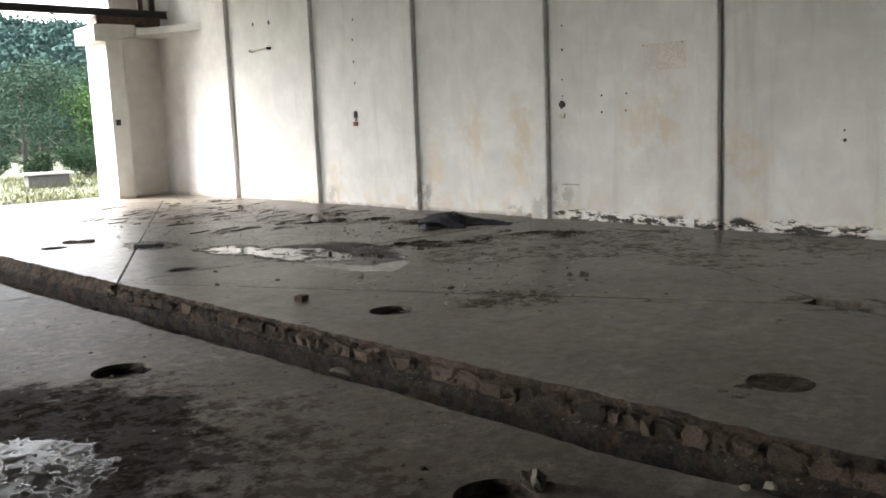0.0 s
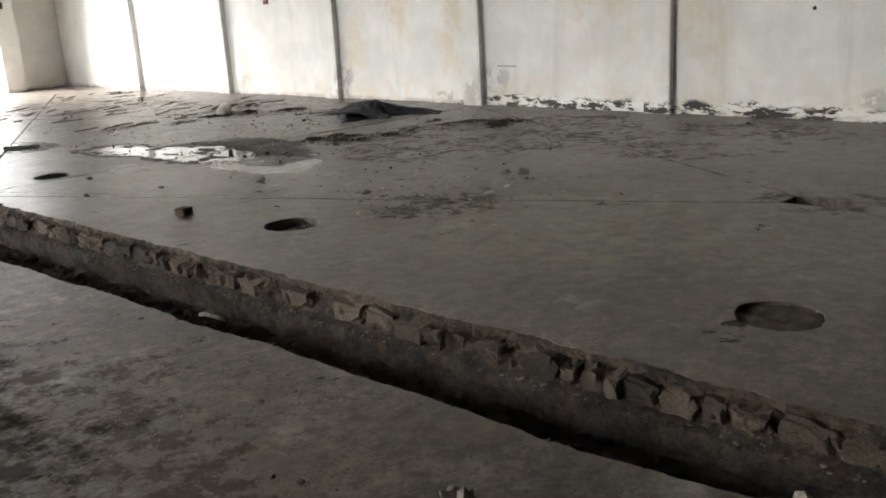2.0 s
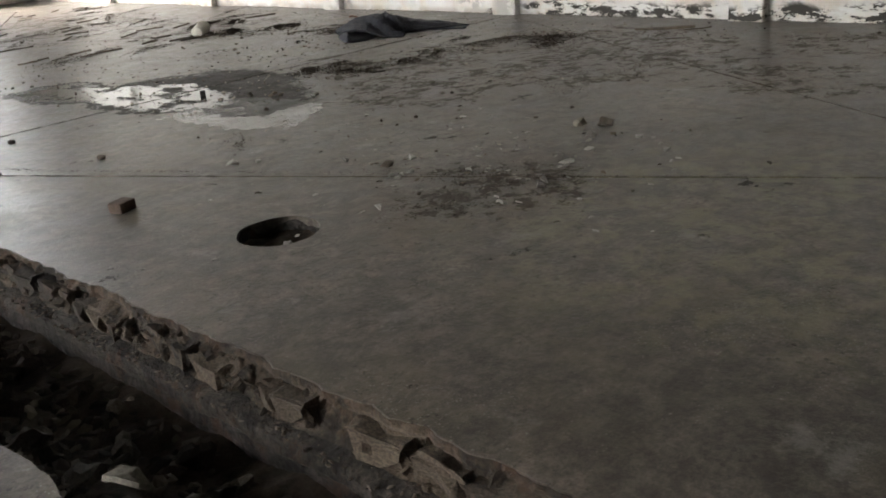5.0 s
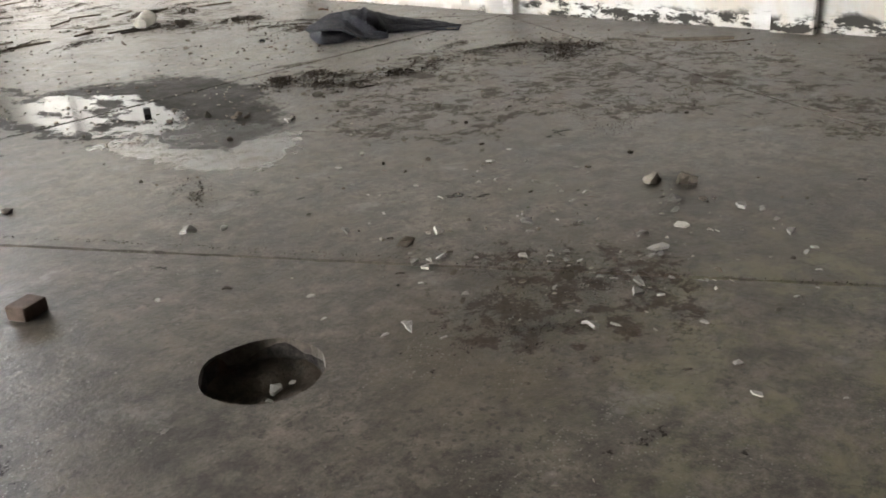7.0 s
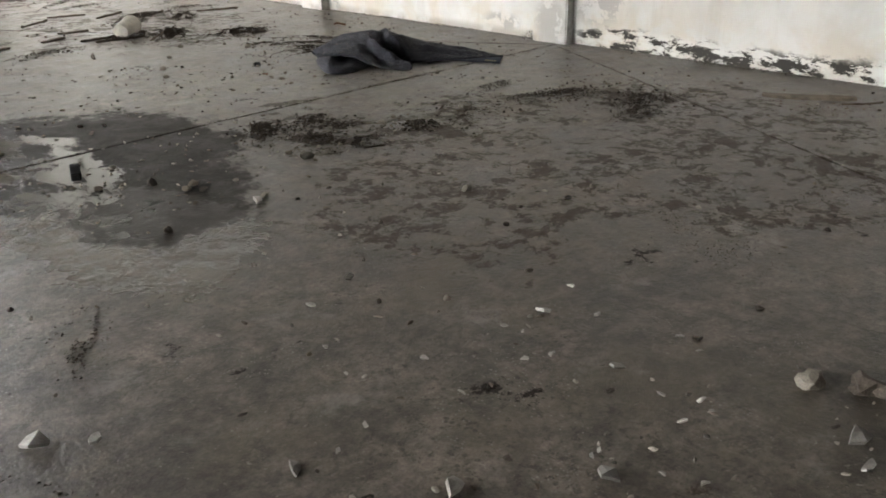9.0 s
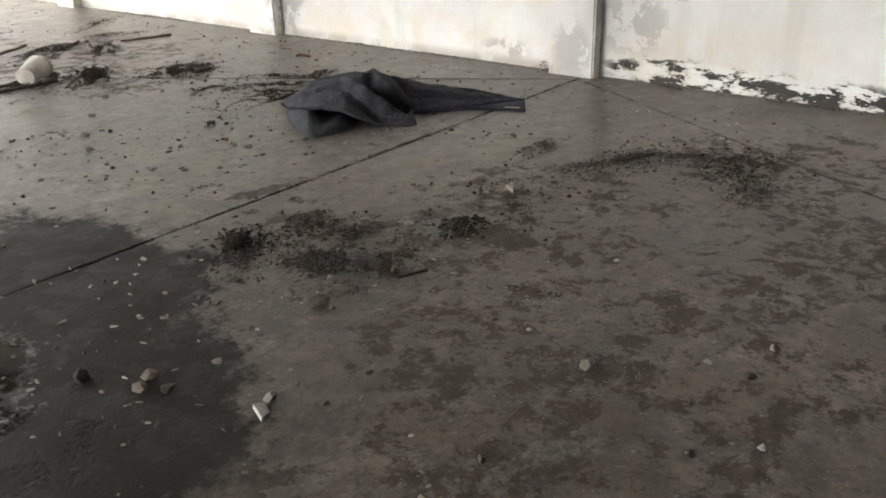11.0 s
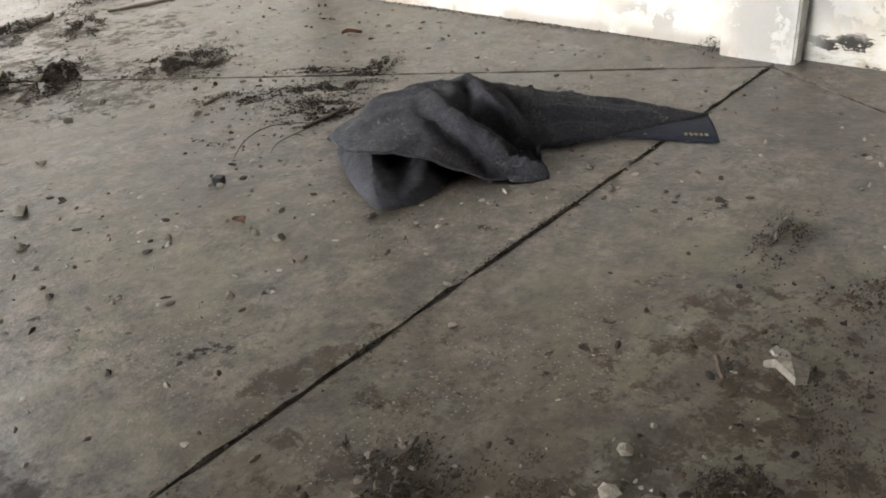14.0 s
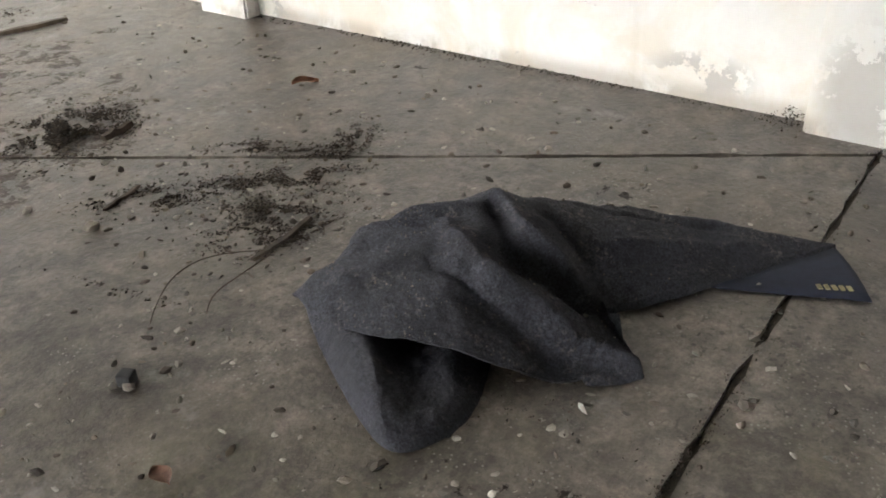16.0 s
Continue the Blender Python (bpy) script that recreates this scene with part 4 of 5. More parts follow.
# gritty lumps in the litter heaps
for k, (x, y, rx, ry, n) in enumerate([(8.16, 9.07, 0.1, 0.1, 110), (8.5, 9.0, 0.07, 0.06, 70), (8.35, 8.75, 0.22, 0.16, 130), (8.83, 8.37, 0.06, 0.06, 50), (8.73, 8.59, 0.05, 0.05, 16), (10.12, 8.2, 0.28, 0.1, 150), (10.4, 7.7, 0.2, 0.16, 150), (10.2, 12.25, 0.2, 0.16, 110), (10.15, 11.1, 0.22, 0.22, 90), (9.3, 8.4, 0.3, 0.25, 70), (10.9, 6.5, 0.4, 0.3, 90), (7.0, 8.6, 0.3, 0.5, 60)]):
    scatter("litter_lumps", "gritty lumps of soil and plaster in the litter", DUST if k % 3 else CRUMB, n, 300 + k, lambda r: (r.gauss(x, rx), r.gauss(y, ry)), (0.012, 0.036), lambda u, v: -0.002)
    scatter("plaster_crumbs", "pale plaster crumbs among the litter", GRIT, n // 4, 330 + k, lambda r: (r.gauss(x, rx * 1.2), r.gauss(y, ry * 1.2)), (0.01, 0.026), lambda u, v: -0.002)
litter = random.Random(21)
for _ in range(70):
    x, y = litter.gauss(6.6, 0.55), litter.gauss(5.3, 0.6)
    shard(x, y, litter.uniform(0.03, 0.06), dark=litter.random() < 0.4)


def crumbs(name, cx, cy, rx, ry, count, size, label, turn=0.0, high=0.02, material=CRUMB, seed=1):
    """A low heap of dry leaf litter and soil crumbs."""
    rng = random.Random(seed)
    verts, faces = [], []
    ca, sa = math.cos(radians(turn)), math.sin(radians(turn))
    for _ in range(count):
        u, v = max(-1.3, min(1.3, rng.gauss(0, 0.42))), max(-1.3, min(1.3, rng.gauss(0, 0.42)))
        if fbm(u * 2.2 + cx, v * 2.2 + cy, seed, 5) < 0.02:
            continue
        x, y = cx + ca * u * rx - sa * v * ry, cy + sa * u * rx + ca * v * ry
        z = high * rng.random() * max(0.0, 1 - u * u - v * v)
        s = size * rng.uniform(0.35, 1.3)
        p = [Vector((rng.uniform(-1, 1) * s, rng.uniform(-1, 1) * s * 0.6, 0)) for _ in range(3)]
        k = len(verts)
        verts += [(x + q.x, y + q.y, z) for q in p] + [(x, y, z + s * rng.uniform(0.25, 0.7))]
        faces += [(k, k + 1, k + 3), (k + 1, k + 2, k + 3), (k + 2, k, k + 3)]
    return tagged(pydata(name, verts, faces, material), label, "debris", kind="stuff")


LITTER = "dark heap of dry leaf litter and soil"
for k, (x, y, rx, ry, n, a) in enumerate([(10.12, 8.2, 0.5, 0.16, 1500, -30), (10.35, 7.65, 0.36, 0.28, 1900, -20), (9.95, 7.5, 0.22, 0.12, 500, 0), (8.1, 9.02, 0.26, 0.14, 900, 45), (8.5, 9.0, 0.16, 0.12, 500, 0), (8.35, 8.7, 0.4, 0.3, 1300, 20), (8.87, 8.38, 0.14, 0.12, 500, 0), (8.3, 8.38, 0.25, 0.12, 500, 0), (10.02, 8.72, 0.3, 0.1, 420, 0), (9.25, 8.3, 0.45, 0.3, 500, 30)]):
    crumbs("leaf_litter", x, y, rx, ry, int(n * 4.5), 0.0085, LITTER, a, 0.035, seed=k)
for k, (x, y, rx, ry, n, a) in enumerate([(10.22, 12.3, 0.32, 0.26, 1600, 20), (9.7, 12.75, 0.5, 0.18, 1200, 60), (9.35, 12.95, 0.4, 0.22, 1000, 30), (10.0, 14.0, 0.55, 0.2, 900, 50), (10.4, 13.7, 0.5, 0.18, 800, 60), (10.75, 11.2, 0.2, 0.1, 300, 20)]):
    crumbs("leaf_litter", x, y, rx, ry, int(n * 6), 0.009, LITTER, a, 0.03, seed=40 + k)
for k, (x, y, rx, ry, n, a) in enumerate([(6.3, 5.1, 0.55, 0.3, 700, -60), (5.75, 5.0, 0.35, 0.2, 400, -40), (10.9, 6.6, 0.4, 0.25, 500, 0), (11.0, 5.2, 0.5, 0.3, 400, 60), (9.4, 6.0, 0.6, 0.3, 350, 0), (8.4, 6.2, 0.6, 0.3, 300, 60), (6.1, 7.3, 0.3, 0.1, 250, 60), (9.8, 9.9, 0.6, 0.5, 260, 0)]):
    crumbs("leaf_litter", x, y, rx, ry, int(n * 3), 0.0075, "thin brown film of soil crumbs", a, 0.008, seed=80 + k)
rng = random.Random(90)
for k in range(26):
    crumbs("leaf_litter", rng.uniform(6.6, 11.2), rng.uniform(12.5, 21.0), rng.uniform(0.3, 0.9), rng.uniform(0.06, 0.16), 900, 0.012, LITTER, rng.uniform(-25, 65), 0.03, seed=120 + k)
for k, (x, y, rx, ry, n, a) in enumerate([(10.01, 11.5, 0.28, 0.16, 800, -40), (10.24, 11.31, 0.3, 0.1, 600, -50), (10.43, 11.16, 0.26, 0.16, 800, -50), (10.2, 11.05, 0.26, 0.14, 900, -50), (10.02, 11.0, 0.2, 0.14, 600, -50), (10.1, 10.86, 0.2, 0.05, 500, -10), (10.52, 11.5, 0.22, 0.08, 500, -55), (10.62, 11.27, 0.2, 0.08, 500, -55)]):
    crumbs("leaf_litter", x, y, rx, ry, int(n * 3), 0.008, "flat flakes of dried silt and dirt", a, 0.006, seed=60 + k)
# dirt swept against the foot of the wall and into the long joint
for k, (y0, y1) in enumerate([(2.0, 2.75), (3.2, 6.0), (6.45, 9.3), (9.8, 12.8), (13.3, 16.4), (16.9, 20.3)]):
    crumbs("wall_foot_dirt", WALL_X - 0.05, (y0 + y1) / 2, 0.05, (y1 - y0) * 0.62, 1500, 0.011, "dirt gathered along the foot of the wall", 0, 0.02, seed=160 + k)
for k in range(8):
    crumbs("joint_dirt", 4.9 + k * 0.95, 9.43, 0.75, 0.025, 420, 0.008, "crumbs of dirt caught in the floor joint", 0, 0.006, seed=180 + k)
for k in range(7):
    f = k / 7 + 0.05
    crumbs("joint_dirt", 4.3 + 3.3 * f, 9.4 - 6.8 * f, 0.75, 0.025, 260, 0.008, "crumbs of dirt caught in the floor joint", -64, 0.006, seed=190 + k)
crumbs("plaster_grit", 10.3, 7.75, 0.7, 0.3, 160, 0.009, "white plaster grit among the litter", -30, 0.02, GRIT, 200)
crumbs("plaster_grit", 6.6, 5.2, 1.1, 0.9, 300, 0.008, "fine white grit of broken crockery", 0, 0.004, GRIT, 201)
crumbs("plaster_grit", 9.6, 10.6, 1.6, 1.6, 420, 0.007, "fine pale grit on the concrete", 0, 0.004, GRIT, 202)
crumbs("plaster_grit", 8.6, 8.3, 1.2, 1.2, 380, 0.007, "fine pale grit on the concrete", 0, 0.004, GRIT, 203)


def strip(x, y, length, width, turn, thick=0.012, material=BARK, name="bark_strip", label="dark strip of rotten wood on the floor", category="wood strip", group="wood strips"):
    rng = random.Random(int(x * 977) + int(y * 1311))
    bm = bmesh.new()
    n = 7
    rows = []
    for i in range(n):
        f = i / (n - 1) - 0.5
        w = width * (0.55 + 0.45 * math.cos(f * 2.4)) * rng.uniform(0.75, 1.1) / 2
        c = math.sin(f * 3 + x) * length * 0.04
        h = thick * (0.6 + 0.5 * rng.random())
        rows.append([bm.verts.new((f * length, c - w, 0)), bm.verts.new((f * length, c - w * 0.6, h)), bm.verts.new((f * length, c + w * 0.5, h)), bm.verts.new((f * length, c + w, 0))])
    for a, b in zip(rows, rows[1:]):
        for k in range(3):
            bm.faces.new((a[k], b[k], b[k + 1], a[k + 1]))
        bm.faces.new((a[3], b[3], b[0], a[0]))
    bm.faces.new(rows[0]), bm.faces.new(rows[-1][::-1])
    bmesh.ops.recalc_face_normals(bm, faces=bm.faces[:])
    ob = part(name, bm, material)
    ob.matrix_world = pose(x, y, -0.001, 0, 0, turn)
    return tagged(ob, label, category, group)


strip(10.05, 10.9, 0.3, 0.035, 10)
strip(9.95, 11.6, 0.2, 0.025, 20)
strip(10.32, 12.12, 0.17, 0.05, 15, 0.03, label="short dark charred stick on the litter")
strip(9.3, 8.6, 0.1, 0.02, 40)
strip(11.2, 6.85, 0.62, 0.16, -62, 0.02, DARKSTONE, "board", "flat dirty board lying near the wall", "board", "boards")
strip(11.25, 6.5, 0.3, 0.04, -40)
strip(5.32, 14.1, 0.5, 0.16, -42, 0.05, DARKSTONE, "board", "flat dark board lying on the slab", "board", "boards")
strip(5.84, 12.5, 0.42, 0.24, -42, 0.04, BLACK, "rubber_mat", "crumpled black rubber mat in the puddle", "mat", "mats")
strip(8.6, 12.2, 0.3, 0.03, 70)
strip(8.35, 8.25, 0.13, 0.015, -20)
strip(9.6, 12.8, 0.7, 0.03, 52)
for k in range(44):
    strip(rng.uniform(7.0, 11.2), rng.uniform(12.8, 21.2), rng.uniform(0.15, 0.55), rng.uniform(0.03, 0.09), rng.uniform(-20, 60), 0.02)


def brick_bat(x, y, turn):
    bm = box(-0.06, -0.05, 0, 0.06, 0.05, 0.06, 0.008)
    for v in bm.verts:
        v.co += Vector((fbm(v.co.x * 30, v.co.y * 30, 1), fbm(v.co.x * 30, v.co.y * 30, 2), 0)) * 0.008
    ob = part("brick_bat", bm, BRICK)
    ob.matrix_world = pose(x, y, -0.001, 0, 0, turn)
    tagged(ob, "half a dark red brick lying on the slab", "brick", "brick bats")


brick_bat(4.85, 6.62, 20)
chip(4.75, 8.2, 0.1, False)
chip(5.35, 7.9, 0.1, False)
chip(5.2, 9.1, 0.09, False)


def paper_cup():
    """The crushed white tub that lies on its side in the litter."""
    ob = empty("plastic_tub", pose(9.33, 12.95, 0.085, 0, 82, 35), "dirty white plastic tub lying on its side", "tub")
    bm = cyl(0.075, 0.1, 0.25, 24, caps=False)
    bmesh.ops.solidify(bm, geom=bm.faces[:], thickness=0.004)
    for v in bm.verts:
        v.co.x *= 0.86
    part("wall", bm, PLASTIC, ob, smooth=True)
    part("rim", ring_mesh(0.102, 0.005, Matrix.Translation((0, 0, 0.125)) @ Matrix.Diagonal((0.86, 1, 1, 1))), PLASTIC, ob, smooth=True)
    part("base", cyl(0.074, 0.074, 0.005, 24, Matrix.Translation((0, 0, -0.122)) @ Matrix.Diagonal((0.86, 1, 1, 1))), PLASTIC, ob)


def ring_mesh(r, t, m, seg=28):
    bm = bmesh.new()
    rows = []
    for i in range(seg):
        a = i * math.tau / seg
        rows.append([bm.verts.new(m @ Vector(((r + t * math.cos(b)) * math.cos(a), (r + t * math.cos(b)) * math.sin(a), t * math.sin(b)))) for b in [k * math.tau / 6 for k in range(6)]])
    for i in range(seg):
        p, q = rows[i], rows[(i + 1) % seg]
        for k in range(6):
            bm.faces.new((p[k], q[k], q[(k + 1) % 6], p[(k + 1) % 6]))
    return bm


paper_cup()


def rubber_block(x, y, turn, size):
    ob = part("rubber_block", box(-size / 2, -size / 2, 0, size / 2, size / 2, size * 0.9, size * 0.12), BLACK)
    ob.matrix_world = pose(x, y, -0.001, 0, 0, turn)
    tagged(ob, "small black rubber block on the concrete", "rubber block", "rubber blocks")


rubber_block(9.3, 10.72, 25, 0.04)
rubber_block(6.95, 9.12, 60, 0.05)


def wire(points, name, label, r=0.003):
    cu = bpy.data.curves.new(name, "CURVE")
    cu.dimensions, cu.bevel_depth, cu.bevel_resolution = "3D", r, 1
    sp = cu.splines.new("NURBS")
    sp.points.add(len(points) - 1)
    for p, (x, y, z) in zip(sp.points, points):
        p.co = (x, y, z, 1)
    sp.use_endpoint_u, sp.order_u = True, 3
    cu.materials.append(BARK)
    tagged(new(name, cu), label, "wire", "thin wires")


wire([(9.97, 10.86, 0.01), (9.85, 10.98, 0.03), (9.7, 11.02, 0.015), (9.55, 10.93, 0.004), (9.5, 10.88, 0.004)], "wire", "thin rusty wire curling over the floor", 0.0018)
wire([(9.95, 10.85, 0.01), (9.8, 10.83, 0.02), (9.68, 10.84, 0.006), (9.62, 10.78, 0.004)], "wire", "thin rusty wire curling over the floor", 0.0018)
crumbs("crack_dirt", 9.55, 11.15, 0.34, 0.02, 220, 0.009, "line of dirt along a hairline crack", -78, 0.004, seed=210)

# what has fallen into the drains and the trench
shard(5.14, 5.47, 0.1, 40), shard(5.03, 5.41, 0.08, 100), shard(5.08, 5.44, 0.05)
for ob in list(scene.objects)[-3:]:
    ob.location.z = -0.075
stones = random.Random(33)
for k in range(290):
    y = stones.uniform(-1.5, 9.5)
    f = stones.random()
    x = trench_near(y) + 0.08 + f * (trench_far(y) - trench_near(y) - 0.36)
    s = stones.uniform(0.05, 0.17) * (1.1 - 0.3 * f)
    bed = -0.31 + 0.16 * max(0, 0.55 - f) / 0.55
    lay(BOULDERS[k % 5] if s > 0.12 else ROCKS[k % 6], "rubble_stone", DARKSTONE if stones.random() < 0.97 else STONE, x, y, s, stones.uniform(0, 360), "dirty lump of broken concrete in the trench", "stone", "rubble in the trench", bed - s * 0.12, (stones.uniform(-25, 25), stones.uniform(-25, 25)))
lay(SHARDS[1], "broken_slab", STONE, 3.6, 4.22, 0.17, -50, "pale flake of concrete on the trench lip", "stone", "rubble in the trench", -0.03, (0, 14))
lay(SHARDS[3], "broken_slab", DARKSTONE, 3.5, 6.1, 0.2, -70, "pale flake of concrete on the trench lip", "stone", "rubble in the trench", -0.1, (0, 18))
lay(BOULDERS[2], "rubble_stone", DARKSTONE, 3.32, 5.6, 0.16, 10, "grey lump of concrete on the trench lip", "stone", "rubble in the trench", -0.08)
shard(3.3, 4.46, 0.09, 30)
channel = scene.objects["trench"]
# one course of rough blocks bedded under the broken crust
def block_mesh(seed):
    bm = bmesh.new()
    bmesh.ops.create_cube(bm, size=1)
    bmesh.ops.bevel(bm, geom=bm.edges[:], offset=0.16, segments=1, affect="EDGES")
    bmesh.ops.subdivide_edges(bm, edges=bm.edges[:], cuts=1)
    for v in bm.verts:
        v.co *= 1 + 0.5 * fbm(v.co.x * 3.1 + seed * 5, v.co.y * 3.1, v.co.z * 3.1, 3)
    me = bpy.data.meshes.new("masonry_stone")
    bm.to_mesh(me)
    bm.free()
    me.materials.append(None)
    return me


BLOCKS = [block_mesh(k) for k in range(6)]
y = -0.9
while y < 9.6:
    run = stones.uniform(0.08, 0.26)
    if stones.random() < 0.9:
        ob = new("masonry_stone", BLOCKS[stones.randrange(6)])
        ob.material_slots[0].link = "OBJECT"
        ob.material_slots[0].material = BLOCK if stones.random() < 0.75 else ROUGH
        ob.matrix_world = pose(trench_far(y) - 0.045 + stones.uniform(-0.012, 0.008), y + run / 2, -0.1 + stones.uniform(-0.012, 0.006), stones.uniform(-7, 7), stones.uniform(-7, 7), stones.uniform(-5, 5)) @ Matrix.Diagonal((0.13, run, stones.uniform(0.09, 0.125), 1))
        ob.parent = channel
    y += run + stones.uniform(0.005, 0.03)
for k in range(245):
    y = stones.uniform(-0.6, 9.6)
    s = stones.uniform(0.02, 0.085)
    f = stones.random() ** 1.3
    ob = new("masonry_chip", ROCKS[k % 6])
    ob.material_slots[0].link = "OBJECT"
    ob.material_slots[0].material = ROUGH if stones.random() < 0.5 else BLOCK
    ob.matrix_world = pose(ragged_far(y) - 0.01 - 0.07 * f, y, -0.03 - 0.1 * f - s * 0.3, stones.uniform(-60, 60), stones.uniform(-60, 60), stones.uniform(0, 360)) @ Matrix.Diagonal((s, s, s, 1))
    ob.parent = channel
chip(3.72, 1.03, 0.12), chip(3.64, 1.12, 0.09)


# ---- the blanket ----
def keyed(keys, s):
    """Smooth value between (s, value) keys."""
    for (a, va), (b, vb) in zip(keys, keys[1:]):
        if s <= b:
            f = (s - a) / (b - a)
            f = f * f * (3 - 2 * f) * 0.5 + f * 0.5
            return va + (vb - va) * f
    return keys[-1][1]


def near_line(u, v, a, b):
    p, d = Vector((u, v)) - Vector(a), Vector(b) - Vector(a)
    f = max(0.0, min(1.0, p.dot(d) / d.length_squared))
    return (p - d * f).length, f


FOLDS = [
    # the main fold that runs over the hood and out into the pointed corner
    ((-0.02, 0.26), (0.11, 0.06), 0.035, 0.03), ((0.11, 0.06), (0.25, -0.04), 0.042, 0.042), ((0.25, -0.04), (0.36, -0.1), 0.04, 0.055), ((0.36, -0.1), (0.47, -0.175), 0.028, 0.04),
    # the deep crease behind it
    ((0.13, 0.38), (0.145, 0.16), 0.035, -0.045), ((0.145, 0.16), (0.3, 0.11), 0.035, -0.045), ((0.3, 0.11), (0.43, 0.05), 0.032, -0.06),
    # the sharp edge on the far side of the crease
    ((0.13, 0.47), (0.21, 0.27), 0.022, 0.015), ((0.21, 0.27), (0.33, 0.16), 0.02, 0.036), ((0.25, 0.4), (0.38, 0.24), 0.025, -0.018),
    # small pleats on the shoulder and the brim
    ((-0.27, 0.34), (-0.02, 0.3), 0.016, 0.018), ((-0.2, 0.43), (0.06, 0.38), 0.018, 0.022), ((-0.24, 0.385), (0.02, 0.34), 0.014, -0.014), ((-0.33, 0.1), (-0.12, 0.16), 0.04, 0.012), ((-0.05, 0.12), (0.16, -0.06), 0.02, -0.016), ((0.0, 0.02), (0.2, -0.12), 0.03, -0.02),
    # slack lines down the tail
    ((0.42, 0.3), (0.95, 0.37), 0.02, 0.012), ((0.4, 0.5), (0.85, 0.44), 0.022, -0.016), ((0.45, 0.24), (0.8, 0.3), 0.018, -0.01), ((0.5, 0.58), (1.0, 0.42), 0.02, 0.014), ((0.48, 0.12), (0.66, 0.2), 0.02, 0.014)]


def blanket():
    ob = empty("blanket", pose(9.9, 10.1, 0.0, 0, 0, math.degrees(math.atan2(-0.805, 0.593))), "crumpled dark grey wool blanket dropped on the floor", "blanket")
    back = [(-0.46, 0.20), (-0.4, 0.34), (-0.25, 0.5), (-0.07, 0.62), (0.13, 0.68), (0.4, 0.69), (0.55, 0.67), (0.7, 0.62), (0.95, 0.51), (1.17, 0.42)]
    front = [(-0.46, 0.10), (-0.42, 0.02), (-0.34, -0.05), (-0.16, -0.14), (0.06, -0.2), (0.2, -0.212), (0.31, -0.205), (0.385, -0.185), (0.398, -0.14), (0.41, 0.09), (0.5, 0.115), (0.63, 0.155), (0.82, 0.24), (1.05, 0.34), (1.17, 0.39)]
    high = [(-0.46, 0.07), (-0.4, 0.11), (-0.27, 0.175), (-0.07, 0.205), (0.13, 0.225), (0.25, 0.19), (0.5, 0.125), (0.8, 0.07), (1.05, 0.038), (1.17, 0.018)]
    hang = [(-0.46, 0.06), (-0.34, 0.09), (-0.16, 0.115), (0.0, 0.1), (0.1, 0.06), (0.2, 0.014), (0.3, 0.006), (1.17, 0.006)]
    crest = [(-0.46, 0.5), (-0.27, 0.36), (0.0, 0.36), (0.13, 0.31), (0.3, 0.36), (0.5, 0.45), (1.17, 0.4)]
    body = [(-0.46, 0.10), (-0.42, 0.02), (-0.34, -0.05), (-0.16, -0.14), (0.06, -0.2), (0.2, -0.16), (0.3, -0.06), (0.4, 0.08), (0.5, 0.11), (0.63, 0.15), (0.82, 0.24), (1.05, 0.34), (1.17, 0.39)]
    nu, nv = 260, 130
    bm = bmesh.new()
    grid = []
    for i in range(nu + 1):
        s = -0.46 + 1.63 * i / nu
        vb, vf, vs, h, zf, c = keyed(back, s), keyed(front, s), keyed(body, s), keyed(high, s), keyed(hang, s), keyed(crest, s)
        vm = min(max(vs, vf + 0.05), vf + 0.6 * (vb - vf))
        row = []
        for j in range(nv + 1):
            t = j / nv
            v = vb + (vm - vb) * t / 0.75 if t < 0.75 else vm + (vf - vm) * (t - 0.75) / 0.25
            w = max(0.0, (vb - v) / (vb - vs))
            if w < c:
                z = h * math.sin(w / c * math.pi / 2) ** 0.75
            else:
                k = min(1.0, (w - c) / (1 - c))
                z = zf + (h - zf) * (1 - k ** 1.6)
            u = s + 0.26 * max(0.0, 0.11 - v) * min(1.0, max(0.0, (s - 0.05) / 0.3)) if s < 0.41 else s
            for a, b, wide, amp in FOLDS:
                d, f = near_line(u, v, a, b)
                z += amp * math.exp(-(d / wide) ** 2) * min(1.0, 2.6 * math.sin(math.pi * min(0.92, max(0.08, f)))) * min(1.0, 8 * t) * min(1.0, 14 * abs(v - vf) + 0.3)
            z += (0.011 * fbm(s * 5, v * 5, 1.3) + 0.005 * fbm(s * 14 + v * 5, v * 9, 4.0)) * min(1.0, h / 0.1)
            if s < -0.3:
                u = s + 0.05 * (1 - math.sin(math.pi * t))
            if t > 0.93 and s < 0.25:
                v += (t - 0.93) * 0.7
                z -= (t - 0.93) * 0.35
            if t > 0.9 and s > 0.25:
                z += 0.014 * math.sin((t - 0.9) / 0.1 * math.pi)
            row.append(bm.verts.new((u, v, max(z, 0.004))))
        grid.append(row)
    for i in range(nu):
        for j in range(nv):
            bm.faces.new((grid[i][j], grid[i][j + 1], grid[i + 1][j + 1], grid[i + 1][j]))
    tops = [[tuple(p.co) for p in row] for row in grid]
    bmesh.ops.recalc_face_normals(bm, faces=bm.faces[:])
    bmesh.ops.solidify(bm, geom=bm.faces[:], thickness=0.007)
    part("cloth", bm, WOOL, ob, smooth=True)
    # the end that is folded under and comes out in front as a hollow lobe
    bm = bmesh.new()
    low = []
    n, w = 76, 64
    for i in range(n + 1):
        f = i / n
        v = 0.14 - 0.55 * f
        pinch = max(0.0, (f - 0.72) / 0.28) ** 2
        left, right = -0.43 + 0.21 * f ** 1.2 + 0.01 * pinch, 0.15 - 0.13 * f - 0.05 * pinch
        top = 0.092 - 0.012 * f
